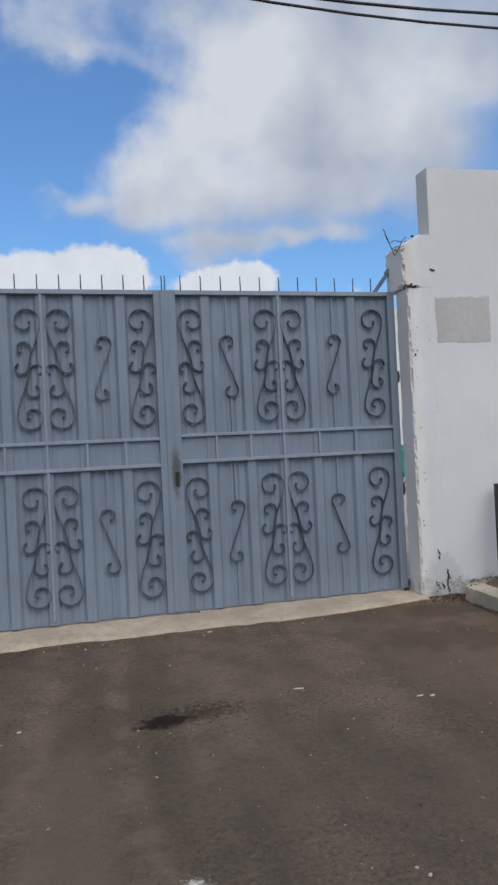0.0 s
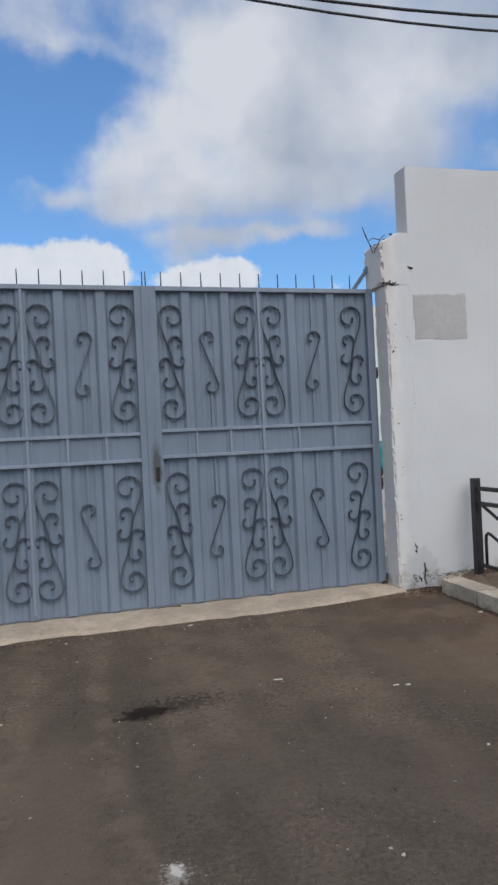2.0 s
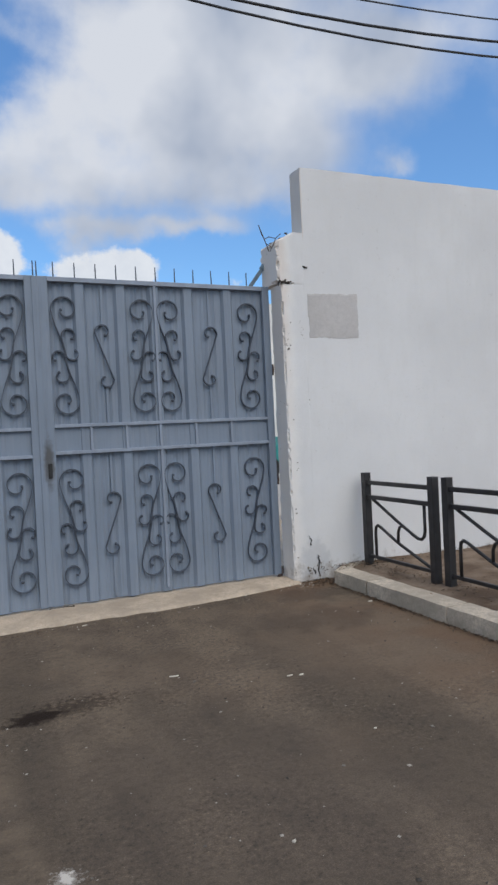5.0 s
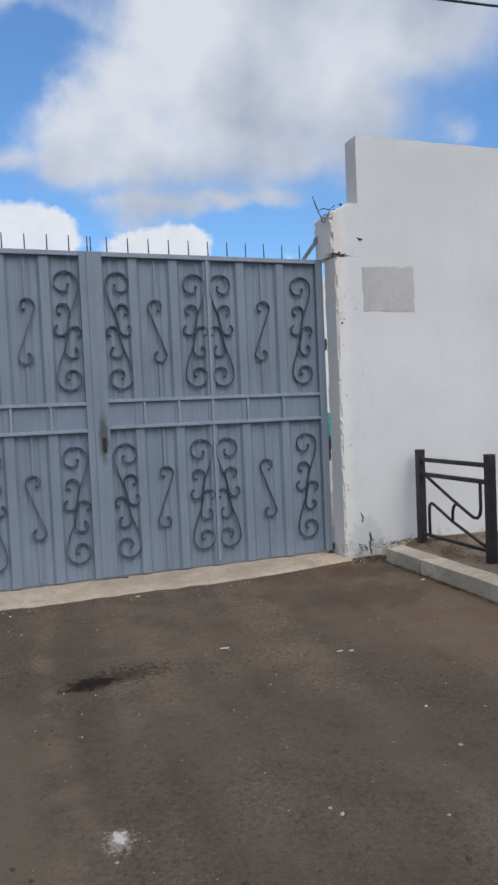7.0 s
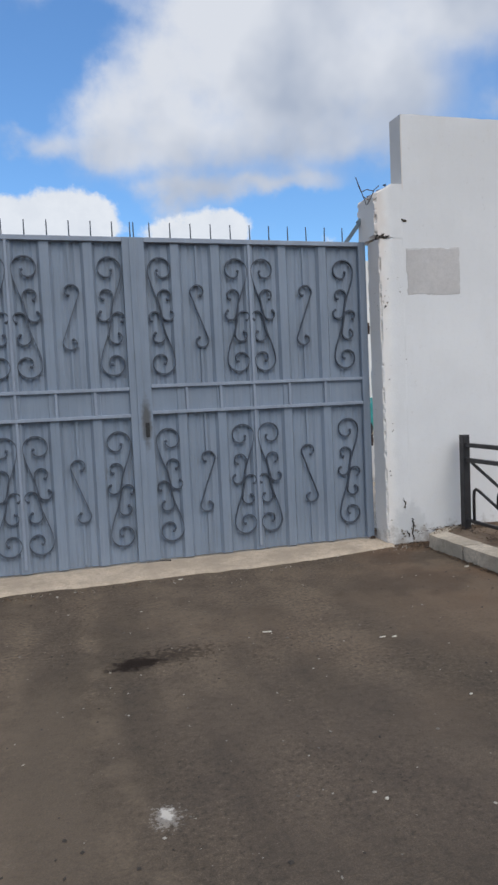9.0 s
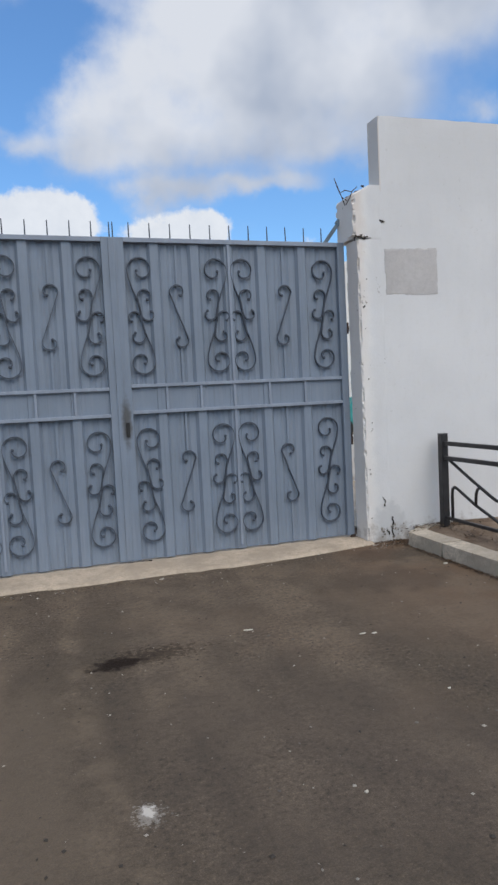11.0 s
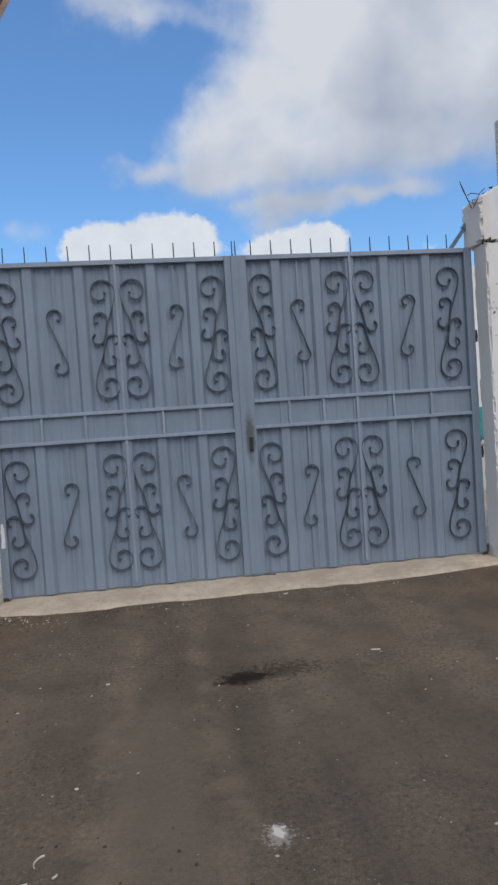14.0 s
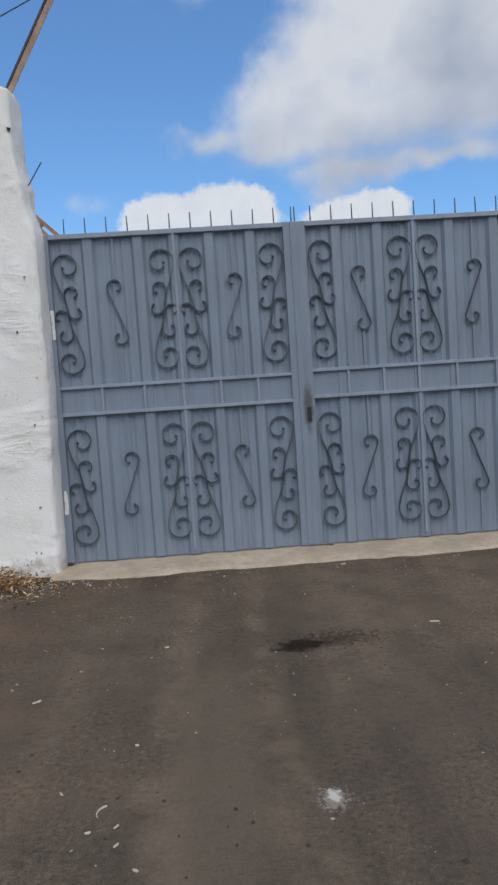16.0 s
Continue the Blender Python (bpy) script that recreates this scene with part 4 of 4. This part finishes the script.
crack([(2.33, 2.93), (2.345, 2.985), (2.40, 2.965), (2.44, 2.97), (2.49, 2.985)], 0.013, 1)
crack([(2.395, 2.985), (2.41, 3.01)], 0.016, 2)
crack([(2.605, 3.135), (2.66, 3.12)], 0.010, 3)
crack([(2.605, 3.13), (2.625, 3.14)], 0.016, 4)
crack([(2.54, 0.46), (2.56, 0.38), (2.55, 0.33)], 0.009, 5)
crack([(2.63, 0.26), (2.645, 0.18), (2.62, 0.10), (2.66, 0.03)], 0.009, 6)
crack([(2.57, 0.13), (2.60, 0.05)], 0.007, 7)
crack([(2.42, 3.44), (2.46, 3.455)], 0.014, 8)
crack([(2.40, 2.30), (2.415, 2.325)], 0.014, 9)
crack([(-2.30, 3.80), (-2.285, 3.76)], 0.014, 22, wall_left)


def chip(x, z, r, seed, wall):
    """A small flake lost from the plaster: an uneven patch, a little proud so that it shows."""
    rn = random.Random(seed)
    yy = WY - 0.0075 if wall is wall_right else WY - 0.020
    b = bmesh.new()
    n, sx, sz = 8, rn.uniform(0.5, 1.1), rn.uniform(0.6, 1.3)
    ring = [(x + r * sx * rn.uniform(0.5, 1.1) * math.cos(i * 2 * math.pi / n), z + r * sz * rn.uniform(0.5, 1.1) * math.sin(i * 2 * math.pi / n)) for i in range(n)]
    f = [b.verts.new((px, yy, pz)) for px, pz in ring]
    k = [b.verts.new((px, yy + 0.02, pz)) for px, pz in ring]
    b.faces.new(f)
    for i in range(n):
        b.faces.new((f[i], k[i], k[(i + 1) % n], f[(i + 1) % n]))
    return part("chip", b, DARK if rn.random() < 0.13 else BARE, wall, "flake lost from the plaster")


BARE = mat_concrete("bare_render", (0.34, 0.30, 0.25), 0.4)
rnd = random.Random(5)
for k in range(16):
    chip(-2.26 - abs(rnd.gauss(0, 0.16)), 0.02 + abs(rnd.gauss(0, 0.09)), rnd.uniform(0.005, 0.014), 60 + k, wall_left)
for x, z in ((-2.262, 2.58), (-2.285, 1.33), (-2.36, 2.12), (-2.30, 0.62)):
    chip(x, z, 0.010, int(z * 100), wall_left)
for k in range(11):
    chip(2.405 + abs(rnd.gauss(0, 0.022)), rnd.uniform(0.2, 2.9), rnd.uniform(0.004, 0.010), 120 + k, wall_right)
for k in range(14):
    chip(2.5 + rnd.uniform(0, 0.35), 0.03 + abs(rnd.gauss(0, 0.10)), rnd.uniform(0.005, 0.014), 170 + k, wall_right)


# ---- litter ----
def litter(name, label, spots, material, size, seed):
    rnd = random.Random(seed)
    b = bmesh.new()
    for cx, cy, cz, sx, sy, sz, count in spots:
        for _ in range(count):
            gx, gy = rnd.gauss(0, 1), rnd.gauss(0, 1)
            p = Vector((cx + sx * gx, min(cy + sy * gy, WY - 0.03), cz + sz * max(0, 1 - 0.4 * math.hypot(gx, gy)) * rnd.random() + 0.006))
            l = size * rnd.uniform(0.5, 1.5)
            m = Matrix.Translation(p) @ Euler((rnd.uniform(-0.6, 0.6), rnd.uniform(-0.6, 0.6), rnd.uniform(0, 6.3))).to_matrix().to_4x4()
            vs = [b.verts.new(m @ Vector(q)) for q in ((-l, 0, 0), (-0.2 * l, 0.38 * l, 0.12 * l), (l, 0.05 * l, 0.0), (-0.1 * l, -0.38 * l, 0.10 * l), (0, 0, -0.06 * l))]
            for i, j in ((0, 1), (1, 2), (2, 3), (3, 0)):
                b.faces.new((vs[i], vs[j], vs[4]))
    me = bpy.data.meshes.new(name)
    b.to_mesh(me)
    b.free()
    me.materials.append(material)
    return tagged(part(name, me, material), label, "litter", kind="stuff")


litter("leaf_litter", "dry brown and ochre leaves heaped against the wall foot", [(-2.60, -0.50, 0.0, 0.12, 0.16, 0.20, 800), (-2.42, -0.44, 0.0, 0.10, 0.09, 0.05, 160), (-2.9, -0.65, 0, 0.25, 0.25, 0.22, 800), (-2.4, -0.75, 0, 0.22, 0.2, 0.01, 60)], LEAVES, 0.020, 3)
CRUMB = mat_concrete("plaster_crumb", (0.70, 0.65, 0.58), 0.4)
litter("plaster_crumbs", "pale crumbs of plaster and grit along the wall foot", [(-2.38, -0.54, 0.0, 0.20, 0.14, 0.01, 340), (-1.95, -0.66, 0.0, 0.30, 0.10, 0.0, 70), (-0.9, -0.60, 0.0, 0.7, 0.06, 0.0, 36), (0.6, -0.57, 0.0, 0.6, 0.05, 0.0, 18), (2.45, -0.40, 0.0, 0.12, 0.06, 0.01, 60)], CRUMB, 0.010, 6)
litter("leaf_crumbs", "dark crumbs of leaf and soil below the threshold", [(-1.6, -0.60, 0.0, 0.5, 0.07, 0.0, 160), (-0.3, -0.60, 0.0, 0.6, 0.05, 0.0, 120), (-2.35, -0.46, 0.0, 0.14, 0.08, 0.03, 200)], SOIL, 0.010, 7)
litter("leaf_litter", "dark dry leaves in the corner of the kerb and wall", [(2.52, -0.38, 0.0, 0.12, 0.07, 0.03, 170), (2.66, -0.42, 0.0, 0.10, 0.10, 0.03, 90), (3.1, -0.38, 0.125, 0.25, 0.08, 0.03, 260), (3.15, -1.0, 0.125, 0.10, 0.5, 0.015, 200), (3.2, -2.3, 0.125, 0.15, 0.6, 0.015, 200), (4.2, -0.42, 0.125, 0.6, 0.07, 0.02, 160), (2.63, -1.2, 0.0, 0.018, 0.5, 0.008, 260), (2.63, -2.6, 0.0, 0.018, 0.7, 0.008, 260)], SOIL, 0.014, 4)


def grit():
    rnd = random.Random(8)
    b = bmesh.new()
    for k in range(2200):
        x, y = rnd.uniform(-3.2, 4.0), -0.5 - 5.3 * rnd.random()
        if x > 2.6:
            continue
        if k % 3 == 0:
            x, y = -2.1 + rnd.gauss(0, 0.6), -1.4 + rnd.gauss(0, 1.0)
        if k % 6 == 0:
            x, y = -2.35 + rnd.gauss(0, 0.26), -0.62 + rnd.gauss(0, 0.16)
        if y > -0.38:
            continue
        s = rnd.choice((0.004, 0.005, 0.006, 0.007, 0.009, 0.012)) * rnd.uniform(0.6, 1.2)
        m = Matrix.Translation((x, y, s * 0.2)) @ Euler((0, 0, rnd.uniform(0, 6))).to_matrix().to_4x4() @ Matrix.Diagonal((1.0, rnd.uniform(0.4, 1), 0.5, 1))
        [b.faces.new([v[i] for i in f]) for v in [[b.verts.new(m @ (s * Vector(q))) for q in ((1, 0, 0), (0, 1, 0), (-1, 0, 0), (0, -1, 0), (0, 0, 1))]] for f in ((0, 1, 4), (1, 2, 4), (2, 3, 4), (3, 0, 4))]
    me = bpy.data.meshes.new("grit")
    b.to_mesh(me)
    b.free()
    me.materials.append(CHIPS)
    tagged(part("grit", me, CHIPS), "pale chips and grit strewn on the asphalt", "grit", kind="stuff")


grit()


# ---- scraps of paper and plastic on the asphalt ----
def scrap(x, y, length, width, turn, bend, label):
    b = bmesh.new()
    rows = []
    for i in range(9):
        t = i / 8 - 0.5
        a = bend * t
        px, py = (math.sin(a) / bend * length, (1 - math.cos(a)) / bend * length) if bend else (t * length, 0)
        w = width * (1 - 0.5 * abs(2 * t) ** 2)
        rows.append([b.verts.new((px - math.sin(a) * w * s, py + math.cos(a) * w * s, z)) for s, z in ((-0.5, 0.002), (-0.5, 0.005), (0.0, 0.009), (0.5, 0.005), (0.5, 0.002))])
    for r0, r1 in zip(rows, rows[1:]):
        for k in range(4):
            b.faces.new((r0[k], r0[k + 1], r1[k + 1], r1[k]))
    b.faces.new(rows[0][::-1])
    b.faces.new(rows[-1])
    ob = tagged(part("scrap", b, SCRAP), label, "litter", "scraps on the asphalt")
    ob.matrix_world = pose(x, y, 0, 0, 0, turn)
    return ob


SCRAP = mat_paint("dusty_white_scrap", (0.52, 0.475, 0.40), 0.8, 0.8, 30.0)
for x, y, length, width, turn, bend in [
        (-1.73, -2.75, 0.10, 0.028, 40, 0.2), (-1.258, -3.71, 0.13, 0.012, 70, -2.0), (-1.273, -3.83, 0.045, 0.022, 10, 0),
        (-1.177, -3.81, 0.05, 0.016, 50, 0), (-1.163, -3.91, 0.05, 0.014, 50, 0.3), (-1.083, -4.04, 0.045, 0.022, -30, 0),
        (-1.42, -3.58, 0.05, 0.015, -50, 0.5), (-1.168, -3.264, 0.035, 0.025, 0, 0), (-1.12, -2.146, 0.05, 0.03, 10, 0.4),
        (0.524, -2.08, 0.13, 0.030, -12, 0.2), (1.219, -2.47, 0.07, 0.04, 10, 0), (1.15, -2.45, 0.09, 0.016, 0, 0),
        (0.391, -3.938, 0.035, 0.03, 30, 0), (1.181, -3.313, 0.035, 0.025, 0, 0), (2.562, -1.247, 0.10, 0.07, 20, 0.3), (0.242, -0.578, 0.10, 0.045, 20, 0.4)]:
    scrap(x, y, length * (0.62 if bend < -1 else 0.45), width * 0.5, turn, bend, "small dusty white scrap lying on the asphalt")
